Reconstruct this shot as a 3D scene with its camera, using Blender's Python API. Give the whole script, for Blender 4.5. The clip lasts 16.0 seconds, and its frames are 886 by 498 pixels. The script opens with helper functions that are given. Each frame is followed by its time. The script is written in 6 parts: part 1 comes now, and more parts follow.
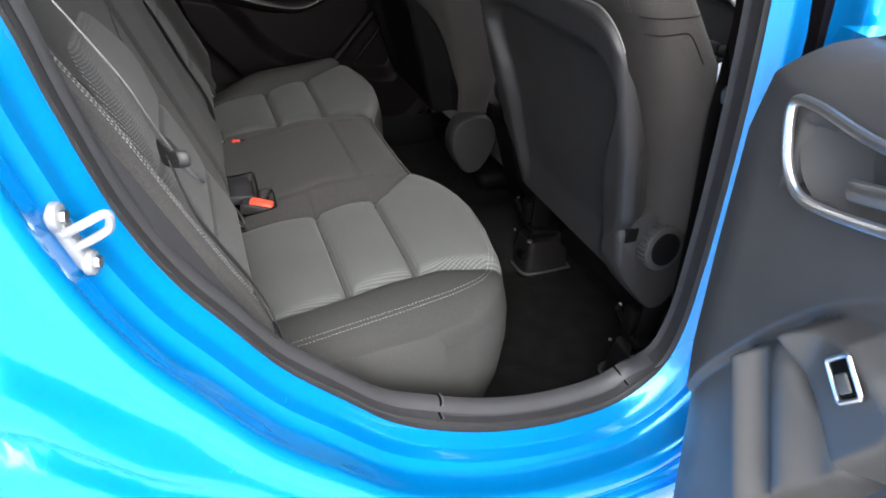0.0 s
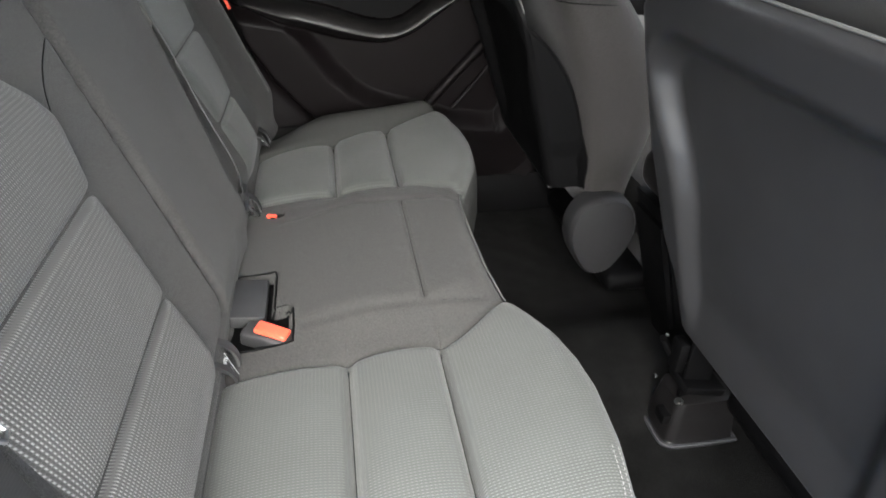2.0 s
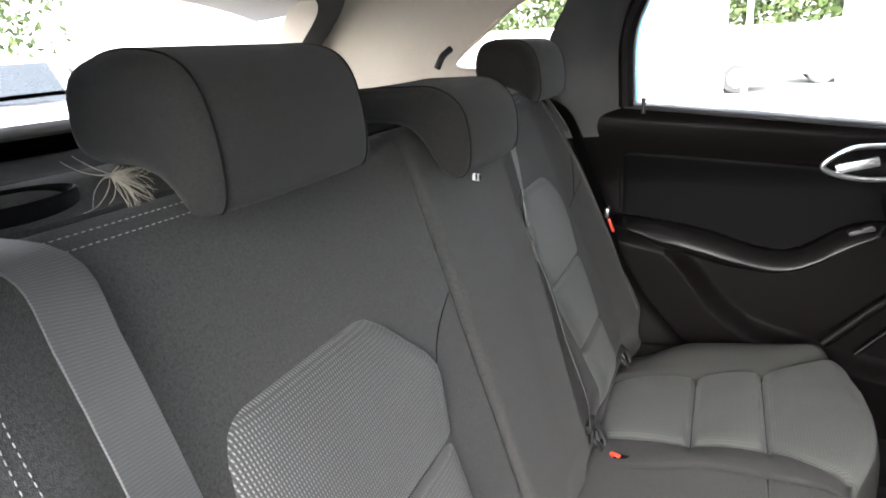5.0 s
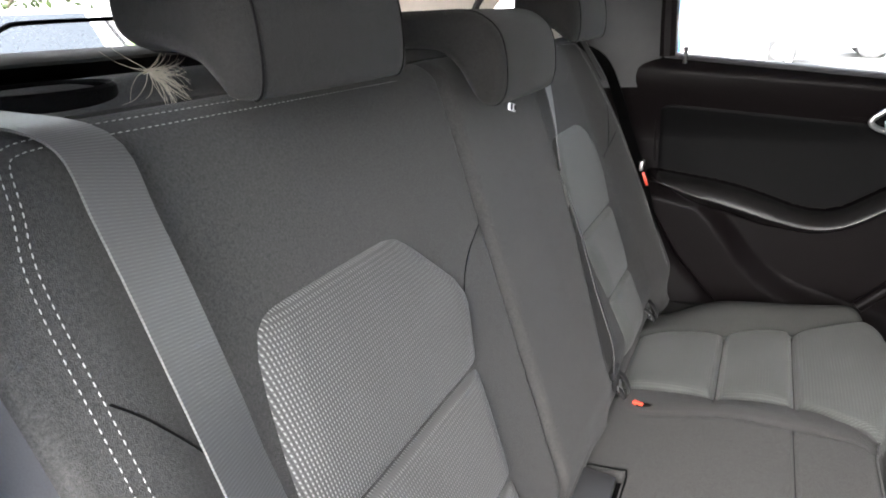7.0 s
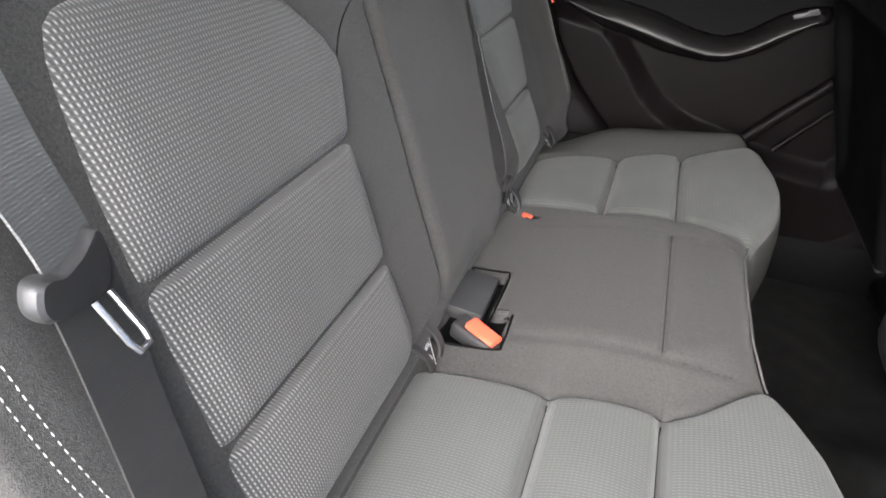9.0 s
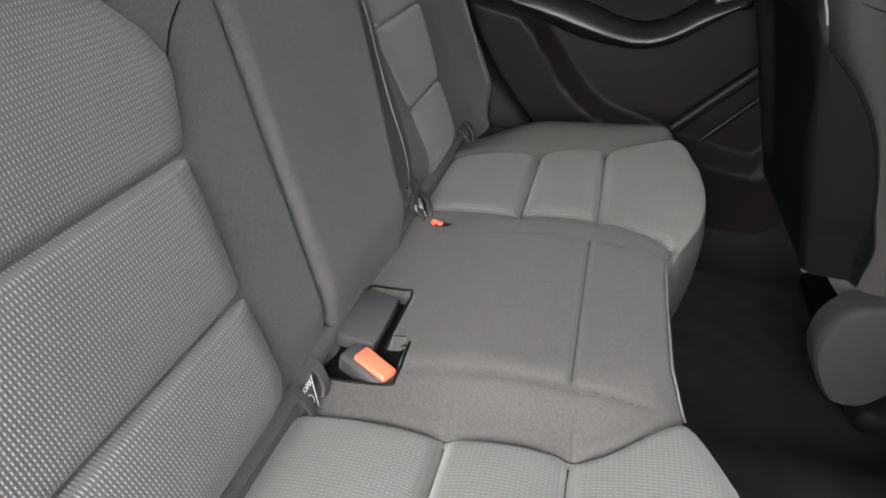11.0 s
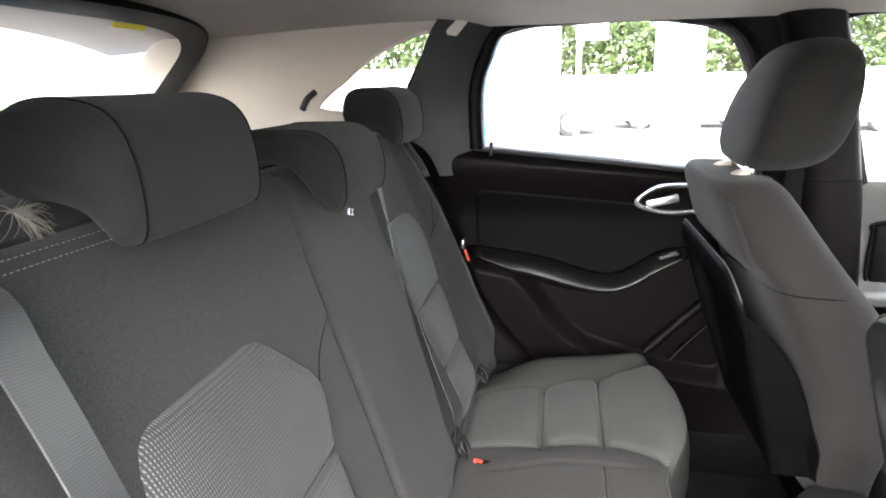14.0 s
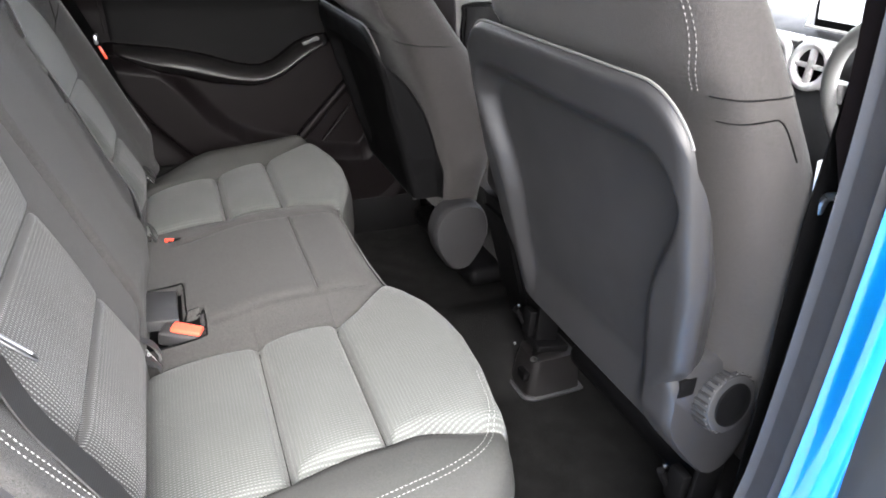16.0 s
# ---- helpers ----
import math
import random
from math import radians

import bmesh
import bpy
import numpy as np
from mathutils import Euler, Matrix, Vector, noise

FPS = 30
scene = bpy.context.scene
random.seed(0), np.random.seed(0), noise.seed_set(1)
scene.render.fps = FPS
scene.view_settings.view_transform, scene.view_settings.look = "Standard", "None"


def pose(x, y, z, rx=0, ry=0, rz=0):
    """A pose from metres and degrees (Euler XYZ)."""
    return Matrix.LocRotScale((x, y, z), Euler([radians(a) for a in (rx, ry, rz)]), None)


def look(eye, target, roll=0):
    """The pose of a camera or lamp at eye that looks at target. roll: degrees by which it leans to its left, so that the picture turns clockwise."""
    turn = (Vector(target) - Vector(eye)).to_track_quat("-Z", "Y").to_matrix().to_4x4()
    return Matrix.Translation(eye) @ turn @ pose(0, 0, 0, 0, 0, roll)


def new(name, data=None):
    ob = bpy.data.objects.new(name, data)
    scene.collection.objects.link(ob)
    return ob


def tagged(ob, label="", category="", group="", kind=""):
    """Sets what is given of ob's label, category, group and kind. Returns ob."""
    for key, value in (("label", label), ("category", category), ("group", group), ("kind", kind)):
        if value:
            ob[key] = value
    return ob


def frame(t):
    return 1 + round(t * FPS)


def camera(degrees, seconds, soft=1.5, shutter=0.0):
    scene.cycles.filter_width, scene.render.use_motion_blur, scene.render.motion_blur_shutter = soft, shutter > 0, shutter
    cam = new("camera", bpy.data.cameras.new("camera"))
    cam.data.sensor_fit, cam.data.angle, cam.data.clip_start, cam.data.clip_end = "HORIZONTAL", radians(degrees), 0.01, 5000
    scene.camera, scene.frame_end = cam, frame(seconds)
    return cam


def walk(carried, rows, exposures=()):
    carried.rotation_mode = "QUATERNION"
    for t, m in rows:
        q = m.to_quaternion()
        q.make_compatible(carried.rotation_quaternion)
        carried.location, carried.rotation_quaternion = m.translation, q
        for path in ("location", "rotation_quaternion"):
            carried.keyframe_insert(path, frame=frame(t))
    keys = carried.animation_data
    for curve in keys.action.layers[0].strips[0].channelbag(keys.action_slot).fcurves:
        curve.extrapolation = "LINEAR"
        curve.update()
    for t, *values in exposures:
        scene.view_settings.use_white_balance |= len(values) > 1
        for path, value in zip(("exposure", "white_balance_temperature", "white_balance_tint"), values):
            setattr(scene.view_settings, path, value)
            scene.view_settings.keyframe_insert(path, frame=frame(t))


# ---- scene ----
cam = camera(70.4, 16.0, soft=1.8, shutter=0.1)
METRES = 1.68
START = pose(-0.1695, -1.3374, 1.2925, -34.132, -1.923, -20.924)
ROWS = [
    (0.0, 0.0, 0.0, 0.0, 0.0, 0.0, -0.0),
    (0.5, -0.0148, 0.0852, 0.0322, -0.4, 0.18, -0.46),
    (1.0, -0.0271, 0.1526, 0.0609, -0.95, 0.28, -1.69),
    (1.5, -0.0176, 0.2245, 0.0857, 3.84, 1.39, -4.66),
    (2.0, -0.0066, 0.2864, 0.1233, 9.62, 1.36, -5.49),
    (2.5, -0.0116, 0.3025, 0.1531, 16.36, 3.4, -7.06),
    (3.0, -0.0129, 0.303, 0.1778, 22.18, 7.23, -8.39),
    (3.5, -0.0209, 0.3015, 0.2012, 29.07, 10.3, -11.13),
    (4.0, -0.018, 0.2891, 0.2111, 36.01, 10.54, -13.94),
    (6.5, -0.0142, 0.2838, 0.1857, 43.52, 6.75, -20.71),
    (7.0, -0.0144, 0.2902, 0.1759, 43.46, 5.2, -21.15),
    (7.5, -0.0127, 0.3029, 0.1631, 43.31, 2.15, -22.03),
    (8.0, -0.0131, 0.3226, 0.148, 40.43, -0.23, -22.04),
    (8.5, -0.0102, 0.3382, 0.1354, 37.8, -1.9, -22.63),
    (9.0, -0.0073, 0.35, 0.1263, 34.76, -3.17, -22.01),
    (11.5, -0.0076, 0.4239, 0.1639, 27.13, -1.64, -18.63),
    (12.0, -0.008, 0.3991, 0.156, 19.71, 1.1, -16.57),
    (12.5, -0.0187, 0.3438, 0.1801, 17.99, 8.7, -10.57),
    (13.0, -0.0195, 0.2929, 0.1932, 18.23, 15.15, -8.9),
    (13.5, -0.0112, 0.2462, 0.1988, 27.84, 16.33, -11.28),
    (14.0, 0.0099, 0.2323, 0.1822, 28.24, 15.8, -14.47),
    (14.5, 0.0097, 0.2248, 0.1372, 20.76, 11.73, -10.61),
    (15.0, 0.0102, 0.2246, 0.1031, 10.56, 8.61, -4.57),
    (15.5, 0.0032, 0.2017, 0.0844, 3.03, 7.23, -1.71),
    (16.0, 0.0019, 0.1722, 0.071, -1.38, 5.61, 0.57),
]
walk(cam, [(t, START @ pose(METRES * x, METRES * y, METRES * z, 90 + pitch, roll, yaw)) for t, x, y, z, yaw, pitch, roll in ROWS], [(t, e, 6500, w) for t, e, w in [(0.0, 2.6, 10), (0.5, 3.05, 10), (1.0, 3.3, 9), (1.5, 3.65, 8), (2.0, 3.65, 7), (2.5, 3.9, 7), (3.0, 3.95, 7), (4.0, 3.85, 8), (6.5, 3.85, 10), (7.5, 4.05, 10), (8.5, 3.85, 11), (11.5, 4.05, 10), (12.5, 4.25, 10), (13.0, 3.95, 10), (14.0, 3.85, 10), (15.0, 3.82, 10), (16.0, 4.0, 11)]])


# ---- light ----
world = bpy.data.worlds.new("sky")
scene.world = world
world.use_nodes = True
wn = world.node_tree.nodes
sky = wn.new("ShaderNodeTexSky")
sky.sky_type, sky.sun_disc = "NISHITA", False
sky.sun_elevation, sky.sun_rotation = radians(39), radians(183)
sky.air_density, sky.dust_density = 1.0, 2.5
haze = wn.new("ShaderNodeHueSaturation")  # thin cloud pales the blue
haze.inputs["Saturation"].default_value = 0.35
world.node_tree.links.new(sky.outputs[0], haze.inputs["Color"])
world.node_tree.links.new(haze.outputs[0], wn["Background"].inputs[0])
wn["Background"].inputs[1].default_value = 0.15
sun = new("sun", bpy.data.lights.new("sun", "SUN"))
sun.data.energy, sun.data.angle, sun.data.color = 1.7, radians(85), (1.0, 0.98, 0.96)
sun.matrix_world = look((-0.3, -6.4, 5.2), (0, 0, 0))

# ---- geometry helpers: a shape is (vertices, faces) ----


def spline(pts, n, closed=False):
    """n points along a smooth curve through pts."""
    p = np.array(pts, float)
    k = len(p)
    out = []
    span = k if closed else k - 1
    for i in range(n):
        s = i * span / n if closed else i * span / (n - 1)
        j = min(int(s), span - 1)
        f = s - j
        if closed:
            a, b, c, d = (p[(j + m) % k] for m in (-1, 0, 1, 2))
        else:
            b, c = p[j], p[j + 1]
            a = p[j - 1] if j > 0 else 2 * b - c
            d = p[j + 2] if j + 2 < k else 2 * c - b
        out.append(0.5 * (2 * b + (c - a) * f + (2 * a - 5 * b + 4 * c - d) * f * f + (3 * b - a - 3 * c + d) * f ** 3))
    return np.array(out)


def step(a, b, x):
    t = np.clip((x - a) / (b - a), 0, 1)
    return t * t * (3 - 2 * t)


def grid_faces(nu, nv, wrap=False, base=0):
    f = []
    for i in range(nu if wrap else nu - 1):
        k = (i + 1) % nu
        for j in range(nv - 1):
            f.append((base + i * nv + j, base + k * nv + j, base + k * nv + j + 1, base + i * nv + j + 1))
    return f


def sheet(fn, us, vs, wrap=False):
    return [tuple(fn(u, v)) for u in us for v in vs], grid_faces(len(us), len(vs), wrap)


def slab(fn, back, us, vs):
    """A closed body between two sheets over the same grid."""
    nu, nv = len(us), len(vs)
    v = [tuple(fn(a, b)) for a in us for b in vs] + [tuple(back(a, b)) for a in us for b in vs]
    n = nu * nv
    f = grid_faces(nu, nv) + [q[::-1] for q in grid_faces(nu, nv, base=n)]
    rim = [i * nv for i in range(nu)] + [(nu - 1) * nv + j for j in range(1, nv)]
    rim += [i * nv + nv - 1 for i in range(nu - 2, -1, -1)] + [j for j in range(nv - 2, 0, -1)]
    for a, b in zip(rim, rim[1:] + rim[:1]):
        f.append((b, a, a + n, b + n))
    return v, f


def loft(rings, caps=True):
    """A skin over closed rings of equal length."""
    n = len(rings[0])
    v = [tuple(p) for r in rings for p in r]
    f = []
    for k in range(len(rings) - 1):
        for i in range(n):
            j = (i + 1) % n
            f.append((k * n + i, k * n + j, (k + 1) * n + j, (k + 1) * n + i))
    if caps:
        f.append(tuple(range(n))[::-1])
        f.append(tuple((len(rings) - 1) * n + i for i in range(n)))
    return v, f


def frames_along(pts, closed=False):
    p = np.array(pts, float)
    if closed:
        t = np.roll(p, -1, 0) - np.roll(p, 1, 0)
    else:
        t = np.gradient(p, axis=0)
    t /= np.linalg.norm(t, axis=1)[:, None] + 1e-12
    up = np.array([0, 0, 1.0]) if abs(t[0][2]) < 0.9 else np.array([1.0, 0, 0])
    ns = []
    nrm = up - t[0] * (up @ t[0])
    for a in t:
        nrm = nrm - a * (nrm @ a)
        nrm = nrm / np.linalg.norm(nrm)
        ns.append(nrm)
    ns = np.array(ns)
    return p, t, ns, np.cross(t, ns)


def tube(pts, r, n=8, closed=False, flat=1.0):
    """A round rod along pts; r one radius or one for each point."""
    p, t, a, b = frames_along(pts, closed)
    rs = np.broadcast_to(np.array(r, float), (len(p),))
    rings = [[p[i] + rs[i] * (math.cos(w) * a[i] + flat * math.sin(w) * b[i]) for w in np.linspace(0, 2 * math.pi, n, False)] for i in range(len(p))]
    if closed:
        rings.append(rings[0])
    return loft(rings, not closed)


def ribbon(pts, sides, width, thick=0.0016):
    """A flat band along pts, its width along sides."""
    p = np.array(pts, float)
    s = np.array(sides, float)
    if s.ndim == 1:
        s = np.repeat(s[None], len(p), 0)
    t = np.gradient(p, axis=0)
    t /= np.linalg.norm(t, axis=1)[:, None]
    s = s - t * (s * t).sum(1)[:, None]
    s /= np.linalg.norm(s, axis=1)[:, None]
    n = np.cross(t, s)
    rings = [[p[i] + s[i] * width / 2 * a + n[i] * thick / 2 * b for a, b in ((-1, -1), (-0.5, -1), (0.5, -1), (1, -1), (1, 1), (0.5, 1), (-0.5, 1), (-1, 1))] for i in range(len(p))]
    return loft(rings)


def ribbon_uv(pts, width):
    d = np.concatenate([[0], np.cumsum(np.linalg.norm(np.diff(np.array(pts, float), axis=0), axis=1))])
    return [(float(k), width / 2 * w) for k in d for w in (-1, -0.5, 0.5, 1, 1, 0.5, -0.5, -1)]


def box(cx, cy, cz, sx, sy, sz, bevel=0.0, seg=2, turn=None):
    bm = bmesh.new()
    bmesh.ops.create_cube(bm, size=1)
    for v in bm.verts:
        v.co = Vector((v.co.x * sx, v.co.y * sy, v.co.z * sz))
    if bevel:
        bmesh.ops.bevel(bm, geom=bm.edges[:], offset=bevel, segments=seg, profile=0.5, affect="EDGES")
    m = Matrix.Translation((cx, cy, cz)) @ (turn.to_4x4() if turn else Matrix())
    bm.transform(m)
    bm.verts.index_update()
    g = [tuple(v.co) for v in bm.verts], [tuple(v.index for v in f.verts) for f in bm.faces]
    bm.free()
    return g


def join(*shapes):
    v, f = [], []
    for a, b in shapes:
        k = len(v)
        v += list(a)
        f += [tuple(i + k for i in q) for q in b]
    return v, f


def moved(shape, m):
    return [tuple(m @ Vector(p)) for p in shape[0]], shape[1]


def disc(c, axis, r, depth, bevel=0.004, n=32):
    """A round button with softened rims, centre of the base at c."""
    m = Matrix.Translation(c) @ Vector(axis).to_track_quat("Z", "Y").to_matrix().to_4x4()
    rings = []
    for rr, z in ((r, 0), (r, depth - bevel), (r - bevel * 0.3, depth - bevel * 0.3), (r - bevel, depth), (r * 0.5, depth)):
        rings.append([m @ Vector((rr * math.cos(w), rr * math.sin(w), z)) for w in np.linspace(0, 2 * math.pi, n, False)])
    return loft(rings)


def part(name, shape, material, parent=None, label="", sharp=35, uv=None):
    me = bpy.data.meshes.new(name)
    me.from_pydata([tuple(map(float, p)) for p in shape[0]], [], shape[1])
    bm = bmesh.new()
    bm.from_mesh(me)
    bmesh.ops.recalc_face_normals(bm, faces=bm.faces[:])
    bm.to_mesh(me)
    bm.free()
    me.polygons.foreach_set("use_smooth", [True] * len(me.polygons))
    me.set_sharp_from_angle(angle=radians(sharp))
    if uv is not None:
        layer = me.uv_layers.new(name="weave")
        at = [0] * len(me.loops)
        me.loops.foreach_get("vertex_index", at)
        flat = [c for i in at for c in uv[i]]
        layer.data.foreach_set("uv", flat)
    me.materials.append(material)
    ob = new(name, me)
    if parent:
        ob.parent = parent
    if label:
        tagged(ob, label)
    return ob


def thing(name, label, category, group="", kind=""):
    return tagged(new(name), label, category, group, kind)


# ---- materials ----


def surface(name, colour, other=None, rough=0.6, metal=0.0, scale=40.0, fine=400.0, bump=0.15, dist=0.001, coat=0.0, spec=0.5, rvar=0.12, sheen=0.0):
    """A surface with stains at one scale and grain at a finer one."""
    m = bpy.data.materials.new(name)
    m.use_nodes = True
    nt = m.node_tree
    p = nt.nodes["Principled BSDF"]
    tc = nt.nodes.new("ShaderNodeTexCoord")
    big, small = nt.nodes.new("ShaderNodeTexNoise"), nt.nodes.new("ShaderNodeTexNoise")
    for n_, s_, d_ in ((big, scale, 4), (small, fine, 3)):
        n_.inputs["Scale"].default_value, n_.inputs["Detail"].default_value = s_, d_
        nt.links.new(tc.outputs["Object"], n_.inputs["Vector"])
    mix = nt.nodes.new("ShaderNodeMix")
    mix.data_type = "RGBA"
    o = other or tuple(c * 0.75 for c in colour)
    mix.inputs[6].default_value, mix.inputs[7].default_value = (*colour, 1), (*o, 1)
    add = nt.nodes.new("ShaderNodeMath")
    add.operation = "MULTIPLY_ADD"
    add.inputs[1].default_value, add.inputs[2].default_value = 0.5, 0.0
    nt.links.new(small.outputs[0], add.inputs[0])
    add2 = nt.nodes.new("ShaderNodeMath")
    add2.operation = "MULTIPLY_ADD"
    add2.inputs[1].default_value = 0.5
    nt.links.new(big.outputs[0], add2.inputs[0])
    nt.links.new(add.outputs[0], add2.inputs[2])
    ramp = nt.nodes.new("ShaderNodeMapRange")
    ramp.inputs["From Min"].default_value, ramp.inputs["From Max"].default_value = 0.32, 0.68
    nt.links.new(add2.outputs[0], ramp.inputs["Value"])
    nt.links.new(ramp.outputs[0], mix.inputs[0])
    nt.links.new(mix.outputs[2], p.inputs["Base Color"])
    rr = nt.nodes.new("ShaderNodeMapRange")
    rr.inputs["To Min"].default_value, rr.inputs["To Max"].default_value = max(0.02, rough - rvar), min(1, rough + rvar)
    nt.links.new(big.outputs[0], rr.inputs["Value"])
    nt.links.new(rr.outputs[0], p.inputs["Roughness"])
    p.inputs["Metallic"].default_value = metal
    p.inputs["Coat Weight"].default_value = coat
    p.inputs["Coat Roughness"].default_value = 0.04
    p.inputs["Specular IOR Level"].default_value = spec
    if sheen:
        p.inputs["Sheen Weight"].default_value, p.inputs["Sheen Roughness"].default_value = sheen, 0.5
    if bump:
        b = nt.nodes.new("ShaderNodeBump")
        b.inputs["Strength"].default_value, b.inputs["Distance"].default_value = bump, dist
        nt.links.new(small.outputs[0], b.inputs["Height"])
        nt.links.new(b.outputs[0], p.inputs["Normal"])
    return m


def woven(name, dark, light, pitch_u, pitch_v, bump=0.6, rough=0.85, share=0.5, sheen=0.3, low=-0.6, dashes=0.35, fade=None):
    """Cloth of raised threads, laid along the mesh's own weave coordinates in metres. fade: raises the light colour's
    share from one distance off the car's middle to another.
    """
    m = surface(name, dark, tuple(c * 0.8 for c in dark), rough, 0, 9.0, 900.0, 0.0, sheen=sheen)
    nt = m.node_tree
    p = nt.nodes["Principled BSDF"]
    uv = nt.nodes.new("ShaderNodeUVMap")
    uv.uv_map = "weave"
    sep = nt.nodes.new("ShaderNodeSeparateXYZ")
    nt.links.new(uv.outputs[0], sep.inputs[0])
    waves = []
    for k, pitch in ((0, pitch_u), (1, pitch_v)):
        a = nt.nodes.new("ShaderNodeMath")
        a.operation = "MULTIPLY"
        a.inputs[1].default_value = 2 * math.pi / pitch
        nt.links.new(sep.outputs[k], a.inputs[0])
        b = nt.nodes.new("ShaderNodeMath")
        b.operation = "SINE"
        nt.links.new(a.outputs[0], b.inputs[0])
        waves.append(b)
    dash = nt.nodes.new("ShaderNodeMath")  # ribs along v, broken into dashes
    dash.operation = "MULTIPLY_ADD"
    dash.inputs[1].default_value, dash.inputs[2].default_value = dashes, 1 - dashes
    nt.links.new(waves[1].outputs[0], dash.inputs[0])
    mul = nt.nodes.new("ShaderNodeMath")
    mul.operation = "MULTIPLY"
    nt.links.new(waves[0].outputs[0], mul.inputs[0])
    nt.links.new(dash.outputs[0], mul.inputs[1])
    half = nt.nodes.new("ShaderNodeMapRange")
    half.inputs["From Min"].default_value, half.inputs["From Max"].default_value = low, 0.95
    nt.links.new(mul.outputs[0], half.inputs["Value"])
    mix = nt.nodes.new("ShaderNodeMix")
    mix.data_type = "RGBA"
    link = p.inputs["Base Color"].links[0].from_socket
    nt.links.new(link, mix.inputs[6])
    mix.inputs[7].default_value = (*light, 1)
    fac = nt.nodes.new("ShaderNodeMath")
    fac.operation = "MULTIPLY"
    fac.inputs[1].default_value = share
    nt.links.new(half.outputs[0], fac.inputs[0])
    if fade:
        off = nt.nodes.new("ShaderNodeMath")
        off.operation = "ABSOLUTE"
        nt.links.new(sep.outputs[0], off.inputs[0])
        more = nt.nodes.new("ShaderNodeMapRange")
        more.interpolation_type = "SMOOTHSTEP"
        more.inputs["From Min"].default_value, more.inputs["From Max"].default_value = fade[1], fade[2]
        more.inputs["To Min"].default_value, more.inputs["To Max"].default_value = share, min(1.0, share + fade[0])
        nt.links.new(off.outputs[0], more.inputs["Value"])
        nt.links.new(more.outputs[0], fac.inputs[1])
    nt.links.new(fac.outputs[0], mix.inputs[0])
    nt.links.new(mix.outputs[2], p.inputs["Base Color"])
    b = nt.nodes.new("ShaderNodeBump")
    b.inputs["Strength"].default_value, b.inputs["Distance"].default_value = bump, 0.0012
    nt.links.new(half.outputs[0], b.inputs["Height"])
    nt.links.new(b.outputs[0], p.inputs["Normal"])
    return m


def glowing(name, colour, strength):
    m = bpy.data.materials.new(name)
    m.use_nodes = True
    p = m.node_tree.nodes["Principled BSDF"]
    p.inputs["Base Color"].default_value = (*colour, 1)
    p.inputs["Emission Color"].default_value = (*colour, 1)
    p.inputs["Emission Strength"].default_value = strength
    return m


def glass(name, tint=(1, 1, 1)):
    m = bpy.data.materials.new(name)
    m.use_nodes = True
    p = m.node_tree.nodes["Principled BSDF"]
    p.inputs["Base Color"].default_value = (*tint, 1)
    p.inputs["Roughness"].default_value = 0.0
    p.inputs["Transmission Weight"].default_value = 1.0
    p.inputs["IOR"].default_value = 1.05
    return m


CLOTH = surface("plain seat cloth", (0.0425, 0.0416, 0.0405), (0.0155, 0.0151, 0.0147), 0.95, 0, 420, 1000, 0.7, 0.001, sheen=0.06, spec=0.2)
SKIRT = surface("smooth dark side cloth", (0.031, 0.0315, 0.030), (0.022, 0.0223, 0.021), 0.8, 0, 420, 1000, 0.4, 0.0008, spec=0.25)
# Backlit head restraints: their shade is put into this darker cloth.
HEADCLOTH = surface("head restraint cloth darkened for shade", (0.0115, 0.0108, 0.0104), (0.0060, 0.0057, 0.0055), 0.95, 0, 420, 1000, 0.7, 0.001, sheen=0.04, spec=0.2)
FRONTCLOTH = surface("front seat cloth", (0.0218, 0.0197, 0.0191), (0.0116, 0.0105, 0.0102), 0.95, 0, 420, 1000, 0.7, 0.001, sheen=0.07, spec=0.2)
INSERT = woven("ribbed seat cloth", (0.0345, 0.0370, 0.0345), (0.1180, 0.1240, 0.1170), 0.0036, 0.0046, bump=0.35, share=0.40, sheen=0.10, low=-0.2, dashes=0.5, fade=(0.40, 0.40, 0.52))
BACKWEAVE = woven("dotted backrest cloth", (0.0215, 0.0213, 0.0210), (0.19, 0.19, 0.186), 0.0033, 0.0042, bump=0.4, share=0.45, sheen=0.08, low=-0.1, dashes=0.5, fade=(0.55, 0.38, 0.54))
STITCH = surface("white thread", (0.25, 0.25, 0.242), (0.18, 0.18, 0.175), 0.8, 0, 60, 900, 0.1)
DULLSTITCH = surface("grey stitching thread", (0.10, 0.098, 0.095), (0.075, 0.073, 0.071), 0.85, 0, 200, 900, 0.2)
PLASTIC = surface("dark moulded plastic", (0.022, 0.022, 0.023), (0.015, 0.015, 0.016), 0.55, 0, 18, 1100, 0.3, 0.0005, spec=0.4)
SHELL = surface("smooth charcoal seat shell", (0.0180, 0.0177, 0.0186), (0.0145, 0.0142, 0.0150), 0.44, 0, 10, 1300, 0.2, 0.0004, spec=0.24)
# Darker than real plastic: the far side's low light is in this tone.
TRIM = surface("door trim darkened for shade", (0.0046, 0.0036, 0.0038), (0.0035, 0.0027, 0.0029), 0.42, 0, 8, 900, 0.35, 0.0006, spec=0.06)
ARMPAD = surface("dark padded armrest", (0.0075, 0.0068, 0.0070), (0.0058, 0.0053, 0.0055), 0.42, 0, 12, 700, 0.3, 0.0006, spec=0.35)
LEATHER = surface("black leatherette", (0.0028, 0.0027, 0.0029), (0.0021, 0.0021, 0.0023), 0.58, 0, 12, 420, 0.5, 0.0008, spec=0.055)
RUBBER = surface("black rubber seal", (0.023, 0.023, 0.025), (0.016, 0.016, 0.018), 0.6, 0, 22, 600, 0.2, 0.0006)
